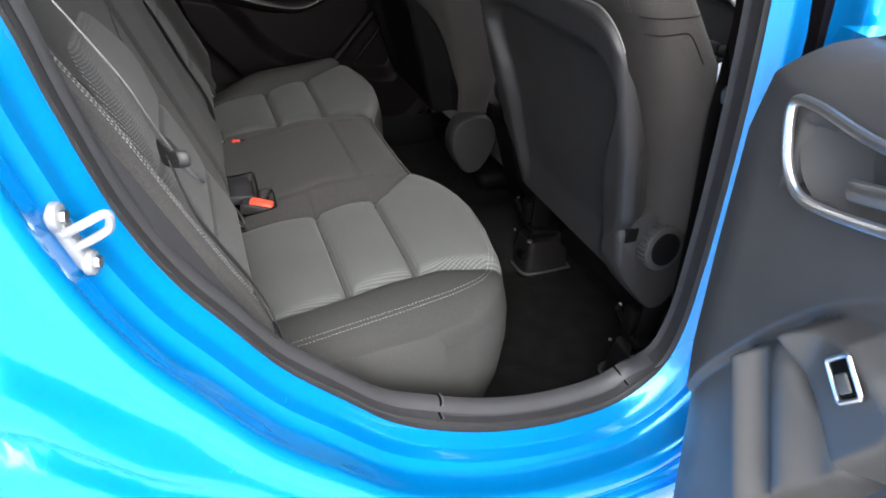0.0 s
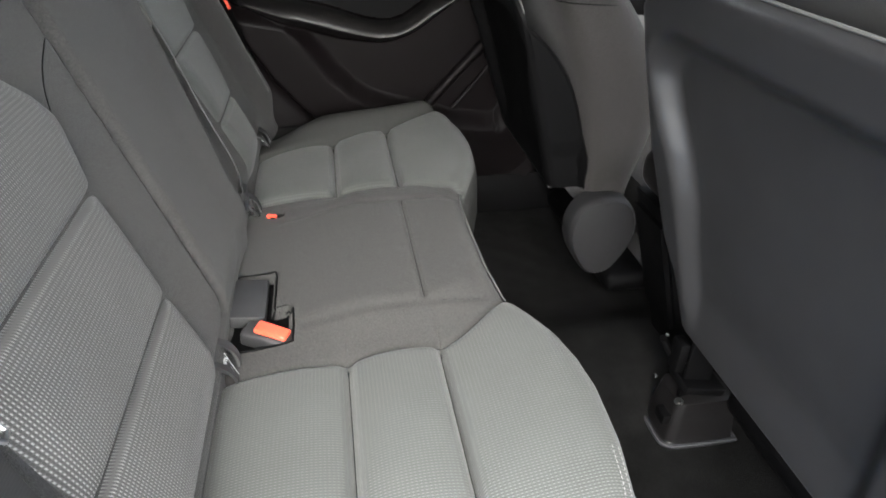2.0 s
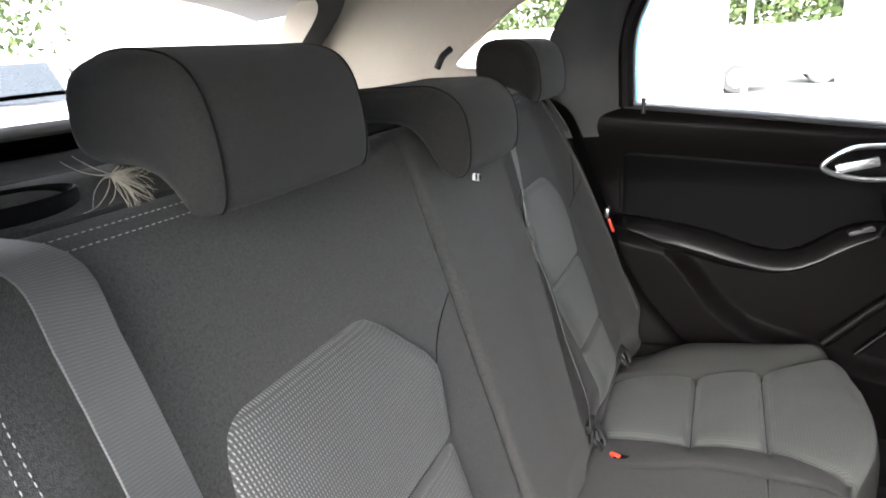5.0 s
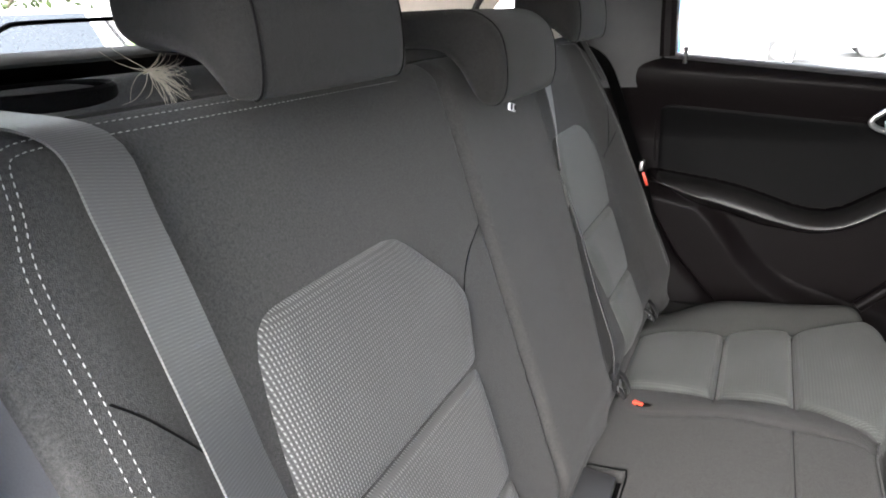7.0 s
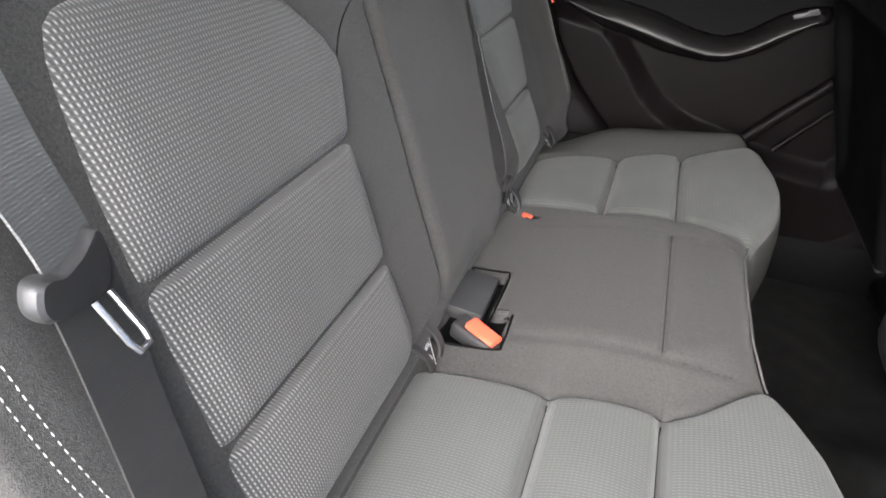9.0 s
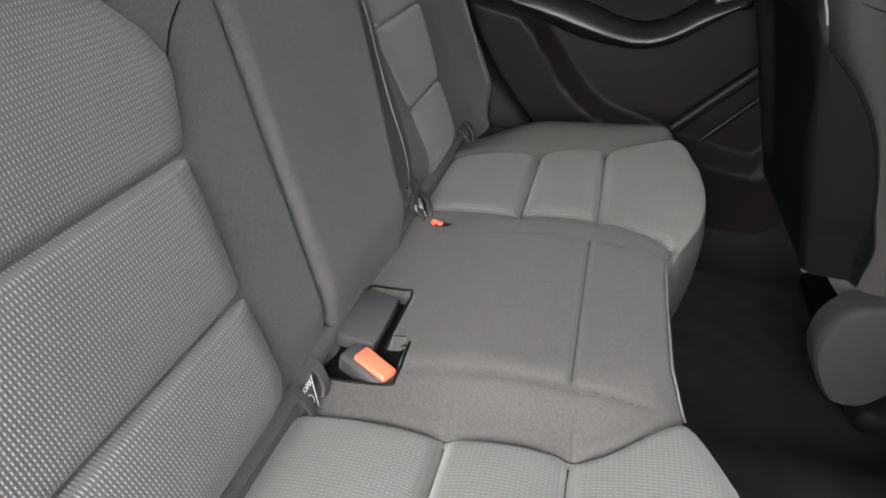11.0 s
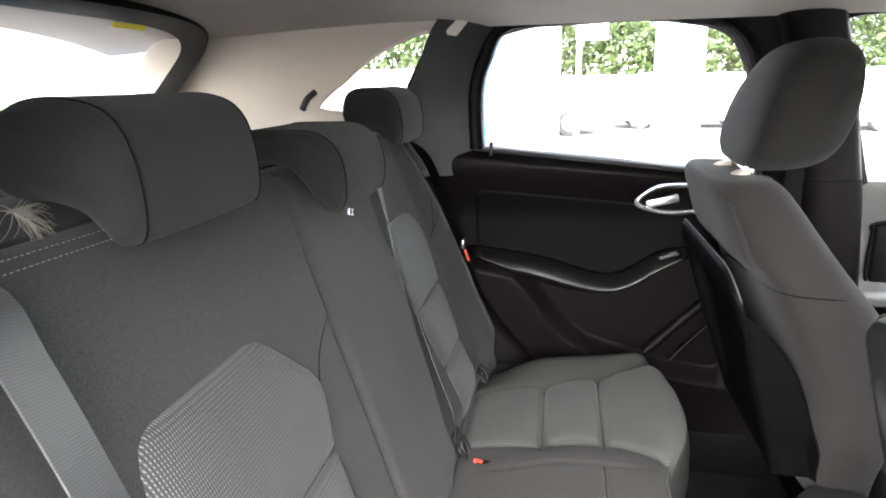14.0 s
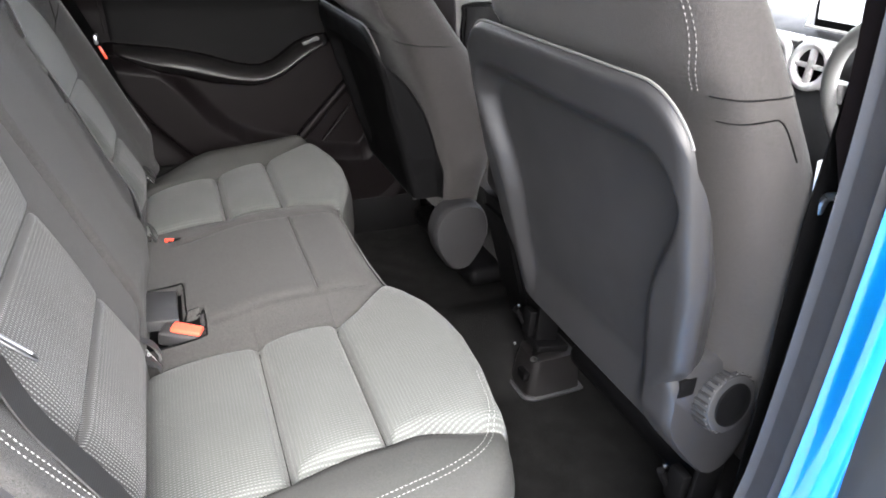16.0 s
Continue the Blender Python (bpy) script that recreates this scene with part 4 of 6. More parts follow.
# ---- front seats ----
def front_seat(name, label, cy, inboard, x0, lean, top, knob):
    """inboard: the side (+1 or -1 in y) that faces the middle of the car; x0: rear plane at 0.64 m height; lean: backwards per metre."""
    seat = thing(name, label, "car seat", "front seats")

    def at(y, z, w):
        return np.array([x0 - lean * (z - 0.64) + w, cy + y, z])
    zb = 0.60

    def eased(t, at_, value):
        """A table read with its corners rounded off."""
        return float(np.mean(np.interp(np.linspace(t - 0.07, t + 0.07, 9), at_, value)))

    def half(z):
        t = (z - zb) / (top - zb)
        return float(np.interp(t, [0, 0.2, 0.5, 0.78, 0.92, 1.0], [0.205, 0.225, 0.238, 0.232, 0.212, 0.175]))

    def depth(z):
        t = (z - zb) / (top - zb)
        if not knob:
            return eased(t, [0, 0.12, 0.295, 0.47, 0.625, 0.73, 0.875, 1.0], [0.125, 0.155, 0.210, 0.224, 0.208, 0.172, 0.138, 0.112])
        return float(np.interp(t, [0, 0.2, 0.42, 0.68, 0.88, 1.0], [0.15, 0.205, 0.220, 0.195, 0.155, 0.115]))

    def slim(z):
        """The driver seat thins towards the top; the passenger seat is thicker."""
        return float(np.interp((z - zb) / (top - zb), [0, 0.6, 0.78, 0.9, 1.0], [1, 1, 0.84, 0.80, 0.78])) if knob else 1.06
    rings = []
    zs = np.concatenate([np.linspace(zb, top - 0.03, 34), [top - 0.02, top - 0.01, top - 0.004, top]])
    for z in zs:
        k = max(0, (z - (top - 0.03)) / 0.03)
        sh = 1 - 0.22 * k ** 3
        h, d = half(z) * (1 - 0.07 * k ** 3), depth(z) * slim(z)
        ring = []
        for w in np.linspace(0, 2 * math.pi, 72, False):
            c, s = math.cos(w), math.sin(w)
            yy = h * math.copysign(abs(s) ** 0.5, s)
            n_ = abs(yy) / h
            f = 1 - 0.34 * step(top - 0.115, top - 0.165, z) if c < 0 else (0.62 + 0.38 * step(0.45, 0.85, n_))
            xx = d / 2 + d / 2 * math.copysign(abs(c) ** 0.55, c) * f * sh
            ring.append(at(yy, z, xx))
        rings.append(ring)
    def behind(z, q):
        """Depth of the rear surface at the fraction q of the half width."""
        f = 1 - 0.34 * step(top - 0.115, top - 0.165, z)
        return depth(z) * slim(z) / 2 * (1 - math.sqrt(1 - q ** 4) ** 0.55 * f)

    def flank(z, w):
        """Half width of the surface at the depth w."""
        f = 1 - 0.34 * step(top - 0.115, top - 0.165, z)
        k = 1 - 2 * w / (depth(z) * slim(z))
        c = min(1, abs(k) / (f if k > 0 else 1)) ** (1 / 0.55)
        return half(z) * (1 - c * c) ** 0.25
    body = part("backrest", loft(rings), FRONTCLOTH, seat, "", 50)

    zt = top - 0.135
    tall = zt - 0.64

    def shell(u, v):
        """The moulded back: a broad rounded rim round a shallow hollow; past |u| = 1 it wraps forwards round the side."""
        k = min(1, abs(u))
        wrap = max(0, abs(u) - 1)
        h0 = 0.236
        q = max(0, 0.07 - (1 - k) * h0)
        drop = 0.07 - math.sqrt(max(0, 0.0049 - q * q))
        z = 0.640 + v * (tall - drop)
        t = (z - 0.64) / tall
        h = float(np.interp(t, [0, 0.17, 0.27, 0.55, 0.8, 1.0], [0.180, 0.196, 0.222, 0.243, 0.243, 0.236] if knob else [0.180, 0.190, 0.202, 0.221, 0.236, 0.236]))
        yy = h * k
        e = min((1 - k) * h, 0.64 + tall - drop - z)
        hollow = float(np.interp(t, [0, 0.10, 0.25, 0.45, 0.56, 0.66, 0.75, 0.85, 1.0], [0.150, 0.156, 0.163, 0.172, 0.188, 0.210, 0.224, 0.222, 0.20]))
        es, et = max(0, 0.075 - (hollow - yy)), max(0, 0.075 - (0.64 + tall - 0.062 - z))
        inside = 0.075 - (es ** 2.4 + et ** 2.4) ** (1 / 2.4)
        dish = (0.017 + 0.013 * step(0.2, 0.8, t)) * step(-0.010, 0.020, inside) * step(-0.03, 0.20, t)
        edge = 1 - min(1, max(0, e) / 0.018)
        rounding = 0.012 * (1 - math.sqrt(1 - edge ** 2))
        fwd = wrap * (1 - v ** 3) if knob else wrap * 0.62 * (1 - v ** 5) * (0.8 + 0.2 * step(0, 0.25, v))
        if knob:
            return at(math.copysign(yy + 0.003 * math.sin(min(1, fwd / 0.06) * math.pi) - 0.018 * (fwd / 0.13) ** 2, u), z, -0.024 + dish + rounding + fwd * 0.36)
        w = -0.024 + dish + rounding + fwd * 0.82
        out = max(yy + 0.002, flank(z, w) + 0.003)
        return at(math.copysign(out if wrap else yy, u), z, w)
    core = np.sin(np.linspace(-math.pi / 2, math.pi / 2, 99) * 0.86) / math.sin(math.pi / 2 * 0.86)
    us = np.concatenate([-np.linspace(1.13, 1.008, 14), core, np.linspace(1.008, 1.13, 14)])
    # Passenger shell takes the blacker material, as it faces away from the light.
    part("seat_back_shell", sheet(shell, us, np.linspace(0, 1, 84)), SHELL if knob else LEATHER, seat, "smooth charcoal plastic shell with a raised rim" if knob else "smooth shell wrapped round the side, blackened for shade", 60)
    lip = [at(0.165 * u, 0.637, -0.016) for u in np.linspace(-1, 1, 20)]
    part("lower_lip", tube(lip, 0.006, 8), PLASTIC, seat)
    rim = [shell(u, 1.0) + [-0.001, 0, 0.001] for u in core[2:-2]]
    # Piping made pale: the highlight along the top edge is in its colour.
    part("shell_piping", tube(rim, 0.0016, 6), DOORTRIM, seat, "piping where shell meets cloth, paled for its highlight")
    for sgn in () if knob else (-1, 1):
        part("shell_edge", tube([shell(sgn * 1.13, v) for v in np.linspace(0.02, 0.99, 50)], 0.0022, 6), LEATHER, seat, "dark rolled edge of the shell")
    # seams in the cloth above the shell
    for sgn in (-1, 1):
        for q in (0.915, 0.89):
            line = []
            for u in np.linspace(0, 1, 24):
                z, e = zt - 0.006 + (top - 0.03 - zt + 0.006) * u, q - (0.06 * (2 * u - 1) ** 2 if knob else 0.0)
                line.append(at(sgn * (half(z) * e + 0.0006), z, behind(z, e) - 0.0006))
            part("stitching", stitches(line), DULLSTITCH, body, "twin pale stitching")
        for path in (((-0.009, 0.030), (-0.009, 0.070), (-0.009, 0.100), (-0.009, 0.125)), ((-0.034, 0.040), (-0.030, 0.075), (-0.034, 0.098), (-0.075, 0.120))) if knob else ():
            line = [at(sgn * (flank(zt + dz, w) + 0.0003), zt + dz, w) for dz, w in spline(path, 24)]
            part("seam", tube(line, 0.0009, 6), LEATHER, body)
    if not knob:  # joint between the upper and lower cloth of the flank
        z = zt - 0.030
        part("seam", tube([at(inboard * (flank(z, w) + 0.0004), z - 0.06 * w, w) for w in np.linspace(0.016, depth(z) * slim(z) * 0.96, 30)], 0.0011, 6), LEATHER, body)
    # cushion on its base
    drop = 0.0 if knob else 0.03
    hx = [x0 + 0.05, x0 + 0.10, x0 + 0.3, x0 + 0.48, x0 + 0.54]

    def ctop(x, y):
        t = (x - x0) / 0.55
        bol = 0.035 * step(0.15, 0.22, abs(y)) - 0.05 * step(0.22, 0.26, abs(y)) ** 2
        return 0.60 - drop + 0.06 * t + bol - 0.06 * step(0.85, 1.0, t) ** 2
    part("cushion", slab(lambda x, y: (x, cy + y, ctop(x, y)), lambda x, y: (x, cy + y * 0.96, 0.45 - drop), np.linspace(x0 + 0.21, x0 + 0.62, 24), np.linspace(-0.235, 0.235, 36)), FRONTCLOTH, seat, "", 50)
    part("seat_pan", box(x0 + 0.34, cy, 0.44 - drop, 0.44, 0.42, 0.05, 0.02, 3), LEATHER, seat)
    # side covers of the hinge
    for sgn in (-1, 1):
        outer = sgn == -inboard
        if knob != outer:
            continue
        zc = 0.615 if outer and knob else 0.556
        xc = x0 + (0.065 if knob else 0.073)
        prof = []
        for w in np.linspace(0, 2 * math.pi, 28, False):
            rx, rz = 0.069, 0.087
            px, pz = rx * math.copysign(abs(math.cos(w)) ** 0.8, math.cos(w)), rz * math.copysign(abs(math.sin(w)) ** 0.8, math.sin(w))
            px *= 1 - 0.34 * step(0.2 * rz, -rz, pz)
            prof.append((px, pz))
        if outer and knob:  # a shield that carries on down from the shell
            prof = [(a_ - xc, b_ - zc) for a_, b_ in spline([(0.446, 0.745), (0.444, 0.70), (0.452, 0.655), (0.482, 0.610), (0.530, 0.556), (0.560, 0.540), (0.590, 0.56), (0.615, 0.63), (0.63, 0.70), (0.60, 0.752), (0.52, 0.768)], 44, True)]
        y0 = cy + sgn * (0.185 if knob else 0.220)
        rr = [[(xc + px * f, y0 + sgn * d_, zc + pz * f) for px, pz in prof] for f, d_ in ((1.0, -0.02), (1.0, 0.012), (0.98, 0.022), (0.92, 0.028), (0.5, 0.030))]
        cover = part("hinge_cover", loft(rr), SHELL, seat, "rounded plastic hinge cover", 40)
        if outer and knob:
            kc = Vector((0.522, cy + sgn * 0.206, 0.696))
            knob_ = part("recliner_knob", disc(kc, (0.05, sgn, 0.15), 0.041, 0.030, 0.005, 40), PLASTIC, seat, "ribbed black round recliner knob")
            ribs = []
            m = Matrix.Translation(kc) @ Vector((0.05, sgn, 0.15)).to_track_quat("Z", "Y").to_matrix().to_4x4()
            for a in np.linspace(0, 2 * math.pi, 26, False):
                ribs.append(moved(box(0.0415, 0, 0.015, 0.004, 0.0045, 0.024, 0.0012, 1), m @ Matrix.Rotation(a, 4, "Z")))
            part("knob_ribs", join(*ribs), SHELL, knob_)
            part("knob_face", moved(disc((0, 0, 0.0295), (0, 0, 1), 0.030, 0.003, 0.0012, 32), m), LEATHER, knob_)
            # Black box fills in the shade of the gap below the shell.
            part("gap_shade", box(0.464, cy + sgn * 0.200, 0.727, 0.026, 0.030, 0.028, 0.003, 2), LEATHER, seat)
    # rails, feet and fixings
    for sgn in (-1, 1):
        yy = cy + (0.235 if sgn > 0 else -0.205) if knob else cy + sgn * 0.17
        rx_, rl_ = (x0 + 0.31, 0.56) if knob else (x0 + 0.44, 0.30)
        part("seat_rail", join(box(rx_, yy, 0.382, rl_, 0.030, 0.022, 0.004, 2), box(rx_, yy, 0.400, rl_ - 0.04, 0.016, 0.02, 0.003, 2)), LEATHER, seat)
        if not knob:
            continue
        plan_ = spline([(-0.047, -0.045), (-0.030, -0.050), (0.045, -0.050), (0.055, -0.040), (0.055, 0.040), (0.045, 0.050), (-0.030, 0.050), (-0.047, 0.045), (-0.055, 0.028), (-0.055, -0.028)], 40, True)
        foot = [[(x0 + 0.098 + px * f * 1.08, yy + 0.015 + py * f * 0.90, z) for px, py in plan_] for f, z in ((1.10, 0.328), (1.12, 0.336), (1.02, 0.341), (0.93, 0.390), (0.84, 0.424), (0.45, 0.428))]
        part("rail_foot", loft(foot), ARMPAD, seat, "black moulded rail foot cover", 40)
        part("foot_rim", tube([(x0 + 0.098 + px * 1.22, yy + 0.015 + py * 1.02, 0.338) for px, py in plan_], 0.0035, 8, True), SILL, seat, "grey rim of the foot cover")
        for bx, by in ((0.035, 0.045), (0.09, 0.05)):
            part("rail_bolt", disc((x0 + bx, yy + by, 0.428), (0.2, 0, 1), 0.0035, 0.004, 0.001, 10), STEEL, seat)
        part("rail_bolt", disc((x0 + 0.045, yy - 0.02, 0.430), (0, 0, 1), 0.007, 0.006, 0.002, 12), STEEL, seat)
        part("hinge_plate", box(x0 + 0.08, yy, 0.50, 0.05, 0.008, 0.17, 0.003, 2), LEATHER, seat)
        part("rail_bracket", join(box(x0 + 0.085, yy + 0.004, 0.452, 0.075, 0.060, 0.016, 0.004, 2, Matrix.Rotation(radians(12), 3, "Y")), box(x0 + 0.050, yy + 0.020, 0.50, 0.018, 0.030, 0.060, 0.004, 2), tube([(x0 + 0.02, yy + 0.03, 0.53), (x0 + 0.05, yy + 0.035, 0.48), (x0 + 0.09, yy + 0.03, 0.44)], 0.006, 8)), LEATHER, seat, "black steel bracket over the rail")
        for bx, bz in ((0.028, 0.535), (0.052, 0.470), (0.075, 0.464), (0.104, 0.458)):
            part("bracket_rivet", disc((x0 + bx, yy + 0.03, bz), (-0.6, 0.1, 0.7), 0.0032, 0.003, 0.001, 10), STEEL, seat)
    # head restraint of the seat
    hx0 = x0 - lean * (top + 0.11 - 0.64) + 0.185
    prof = spline([(-0.060, -0.10), (-0.072, 0.0), (-0.045, 0.085), (0.01, 0.110), (0.065, 0.088), (0.085, 0.0), (0.075, -0.085), (0.02, -0.112)], 36, True)
    rings = []
    for k in np.linspace(-1, 1, 33):
        e = 0.60 + 0.40 * math.sqrt(max(0, 1 - abs(k) ** 4))
        if abs(k) > 0.99:
            e = 0.45
        up = 0.88 + 0.12 * math.sqrt(max(0, 1 - abs(k) ** 3))
        rings.append([(hx0 + p[0] * e + (-0.4 * lean if knob else 0.22) * p[1], cy + 0.140 * k * (1 - 0.16 * step(-0.03, 0.11, p[1])), top + 0.118 + p[1] * e * up) for p in prof])
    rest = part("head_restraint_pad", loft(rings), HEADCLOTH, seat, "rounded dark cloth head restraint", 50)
    for k in (-1, 1):
        part("post", tube([(hx0 - 0.085, cy + 0.065 * k, top - 0.02), (hx0 - 0.05, cy + 0.065 * k, top + 0.05)], 0.006, 12), CHROME, rest, "bright steel post")
        part("post_collar", disc((hx0 - 0.080, cy + 0.065 * k, top - 0.004), (-lean, 0, 1), 0.016, 0.010, 0.003, 20), PALE, rest, "pale post collar")
    return seat


front_seat("driver_seat", "dark grey cloth driver seat with plastic back shell", -0.413, 1, 0.485, 0.275, 1.232, True)
front_seat("passenger_seat", "dark grey cloth passenger seat with plastic back shell", 0.366, -1, 0.432, 0.318, 1.160, False)
tab = thing("airbag_label", "small white sewn label on the driver seat side", "label")
part("cloth_tab", box(0.532, -0.653, 1.008, 0.014, 0.003, 0.034, 0.001, 1, Matrix.Rotation(radians(-12), 3, "Y")), WHITEP, tab)


# ---- far rear door ----
def arm_top(x):
    return float(np.interp(x, [-0.30, -0.172, -0.061, 0.0, 0.038, 0.09, 0.127, 0.16, 0.19, 0.22, 0.25, 0.28, 0.31, 0.5], [0.918, 0.909, 0.895, 0.882, 0.871, 0.853, 0.846, 0.846, 0.855, 0.875, 0.897, 0.910, 0.918, 0.93]))


def arm_low(x):
    return float(np.interp(x, [-0.30, -0.174, -0.12, -0.063, 0.039, 0.129, 0.17, 0.218, 0.26, 0.313, 0.5], [0.90, 0.878, 0.852, 0.830, 0.800, 0.789, 0.794, 0.813, 0.842, 0.884, 0.90]))


def pocket_z(x):
    """Upper edge of the proud lower trim."""
    return float(np.interp(x, [-0.30, -0.09, -0.058, -0.016, 0.018, 0.058, 0.097, 0.138, 0.22, 0.316, 0.40, 0.428, 0.445, 0.465, 0.50, 0.7], [0.90, 0.86, 0.835, 0.785, 0.737, 0.695, 0.668, 0.652, 0.630, 0.604, 0.590, 0.592, 0.612, 0.650, 0.70, 0.80]))


def far_y(x, z):
    y = 0.712 - 0.040 * step(0.98, 1.13, z)
    top, low = arm_top(x), arm_low(x)
    k = (z - low) / (top - low)
    if 0 < k < 1:
        y -= 0.062 * step(-0.05, 0.50, k) * math.sqrt(max(0, 1 - max(0, (k - 0.42) / 0.58) ** 2.0)) * step(-0.215, -0.165, x) * step(0.345, 0.315, x)
    dz = pocket_z(x) - z
    slope = math.hypot(1, (pocket_z(x + 0.01) - pocket_z(x - 0.01)) / 0.02)
    dn = dz / slope
    y -= 0.034 * step(-0.016, 0.034, dn)
    return y


def far_left(z):
    return float(np.interp(z, [0.36, 0.47, 0.502, 0.558, 0.638, 0.716, 0.80, 0.88, 0.965, 1.06, 1.16], [0.30, 0.20, 0.10, 0.01, -0.068, -0.136, -0.190, -0.234, -0.268, -0.290, -0.300]))


def build_far_door():
    door = thing("rear_door_closed", "closed rear door with black trim seen from inside", "car door")
    def trim_at(u, t):
        z = 0.40 + t * 0.765
        l = far_left(z)
        x = l + (0.57 - l) * u
        z -= 0.105 * (x + 0.17) * t ** 3
        return (x, far_y(x, z) + 0.03 * (1 - min(1, u / 0.02)) ** 2 + 0.030 * max(0, (t - 0.955) / 0.045) ** 2.2, z)
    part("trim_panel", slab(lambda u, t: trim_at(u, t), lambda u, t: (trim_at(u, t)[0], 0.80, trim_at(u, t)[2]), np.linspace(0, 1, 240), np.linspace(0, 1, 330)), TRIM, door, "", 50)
    part("glass_seal", tube([(x, 0.693, 1.164 - 0.105 * (x + 0.17)) for x in np.linspace(-0.19, 0.53, 20)], 0.006, 8), RUBBER, door)
    def pad(x, k):
        z = arm_low(x) + (arm_top(x) - arm_low(x)) * k
        return (x, far_y(x, z) - 0.0022, z)
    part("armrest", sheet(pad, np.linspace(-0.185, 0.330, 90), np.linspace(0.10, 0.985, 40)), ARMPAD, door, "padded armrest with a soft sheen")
    # leatherette panel
    def inset(x, t):
        z0, z1 = arm_top(x) + 0.004, 1.068 - 0.085 * (x + 0.19)
        corner = 0.02 * (1 - min(1, (x + 0.195) / 0.03)) ** 2
        z = z0 + (z1 - corner - z0) * t
        e = min(x + 0.195, (1 - t) * (z1 - z0))
        return (x, far_y(x, z) - 0.003 + 0.007 * (1 - min(1, e / 0.012)) ** 2, z)
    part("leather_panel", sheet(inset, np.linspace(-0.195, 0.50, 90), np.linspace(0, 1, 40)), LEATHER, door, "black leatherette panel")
    part("panel_seam", tube(spline([(-0.197, 0.706, 0.93), (-0.199, 0.706, 1.0), (-0.196, 0.703, 1.055), (-0.175, 0.700, 1.074), (0.06, 0.698, 1.054), (0.32, 0.698, 1.030)], 50), 0.0022, 6), TRIM, door)
    part("window_switch", join(box(0.285, 0.655, 0.912, 0.046, 0.020, 0.010, 0.003, 2, Matrix.Rotation(radians(-18), 3, "Y")), box(0.295, 0.652, 0.919, 0.018, 0.014, 0.008, 0.002, 2, Matrix.Rotation(radians(-18), 3, "Y"))), SILL, door, "grey window switch")
    # two slanting ribs in the pocket
    part("pocket_rib", tube(spline([(0.308, 0.672, 0.630), (0.382, 0.690, 0.706), (0.456, 0.704, 0.788)], 20), 0.0055, 10), TRIM, door)
    part("pocket_rib", tube(spline([(0.246, 0.680, 0.644), (0.323, 0.700, 0.716), (0.398, 0.708, 0.790)], 20), 0.013, 12), TRIM, door)
    # handle in its bright frame
    fr = spline([(0.205, 0.664, 1.040), (0.235, 0.662, 1.068), (0.275, 0.662, 1.080), (0.36, 0.662, 1.075), (0.38, 0.664, 1.03), (0.30, 0.664, 1.015), (0.235, 0.664, 1.022)], 50, True)
    part("handle_frame", tube(fr, 0.0055, 8, True), CHROME, door, "satin chrome handle surround")
    part("handle_recess", ([(0.29, 0.698, 1.045)] + [tuple(q + [0, 0.02, 0]) for q in fr], [(0, i + 1, (i + 1) % 50 + 1) for i in range(50)]), LEATHER, door)
    part("handle_lever", box(0.265, 0.668, 1.042, 0.075, 0.010, 0.020, 0.004, 2, Matrix.Rotation(radians(-14), 3, "Y")), CHROME, door, "satin chrome lever")
    part("lock_pin", join(tube([(-0.146, 0.675, 1.15), (-0.146, 0.675, 1.178)], 0.0045, 10), disc((-0.146, 0.675, 1.176), (0, 0, 1), 0.006, 0.008, 0.002, 12)), PLASTIC, door, "small black lock pin")
    # frame round the glass
    pts = [(-0.185, 1.165), (-0.187, 1.30), (-0.165, 1.38), (-0.115, 1.455), (0.05, 1.468), (0.30, 1.472), (0.505, 1.463), (0.52, 1.40), (0.545, 1.09)]
    line = spline([(x, 0.70 - 0.05 * (z - 1.15), z) for x, z in pts], 60)
    part("window_frame", tube(line, 0.020, 10), TRIM, door)
    part("outer_frame", tube([p + [0, 0.045, 0.004] for p in line], 0.020, 8), PAINT, door, "blue painted outer frame")
    g = part("window_pane", slab(lambda x, t: (x, 0.705 - 0.015 * t, (1.155 - 0.105 * (x + 0.17)) * (1 - t) + 1.468 * t), lambda x, t: (x, 0.709 - 0.015 * t, (1.155 - 0.105 * (x + 0.17)) * (1 - t) + 1.468 * t), (-0.185, 0.52), (0, 1)), GLASS, door, "clear side glass")
    g.visible_shadow = False
    return door


build_far_door()


def build_far_side():
    side = thing("body_side_far", "dark trim and seal round the closed far doorway", "car body", kind="structure")
    part("weatherstrip", rim_band([(0.006, 0.742), (0.004, 0.722), (-0.002, 0.712), (-0.012, 0.711), (-0.018, 0.718), (-0.010, 0.735)], 1), RUBBER, side, "black rubber weatherstrip")
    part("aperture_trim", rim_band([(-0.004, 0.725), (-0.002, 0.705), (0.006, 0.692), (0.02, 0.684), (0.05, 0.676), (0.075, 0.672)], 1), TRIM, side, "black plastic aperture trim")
    v = [(RIM[i][0] + RIM_N[i][0] * d, y, RIM[i][1] + RIM_N[i][1] * d) for i in range(len(RIM)) for d, y in ((0.0, 0.74), (0.02, 0.80), (0.06, 0.85), (0.10, 0.86))]
    part("outer_skin", (v, grid_faces(len(RIM), 4, True)), PAINT, side)
    return side


build_far_side()


# ---- pillars, quarter windows and tailgate ----
def ring_skin(inner, outer, steps, fn):
    """A skin from one closed outline to another; fn gives the place of (x, z, t)."""
    v = [tuple(fn(*(a + (b - a) * t), t)) for a, b in zip(inner, outer) for t in np.linspace(0, 1, steps)]
    return v, grid_faces(len(inner), steps, True)


QUARTER = spline([(-0.278, 1.440), (-0.315, 1.36), (-0.375, 1.255), (-0.47, 1.258), (-0.575, 1.272), (-0.50, 1.335), (-0.40, 1.402)], 63, True)
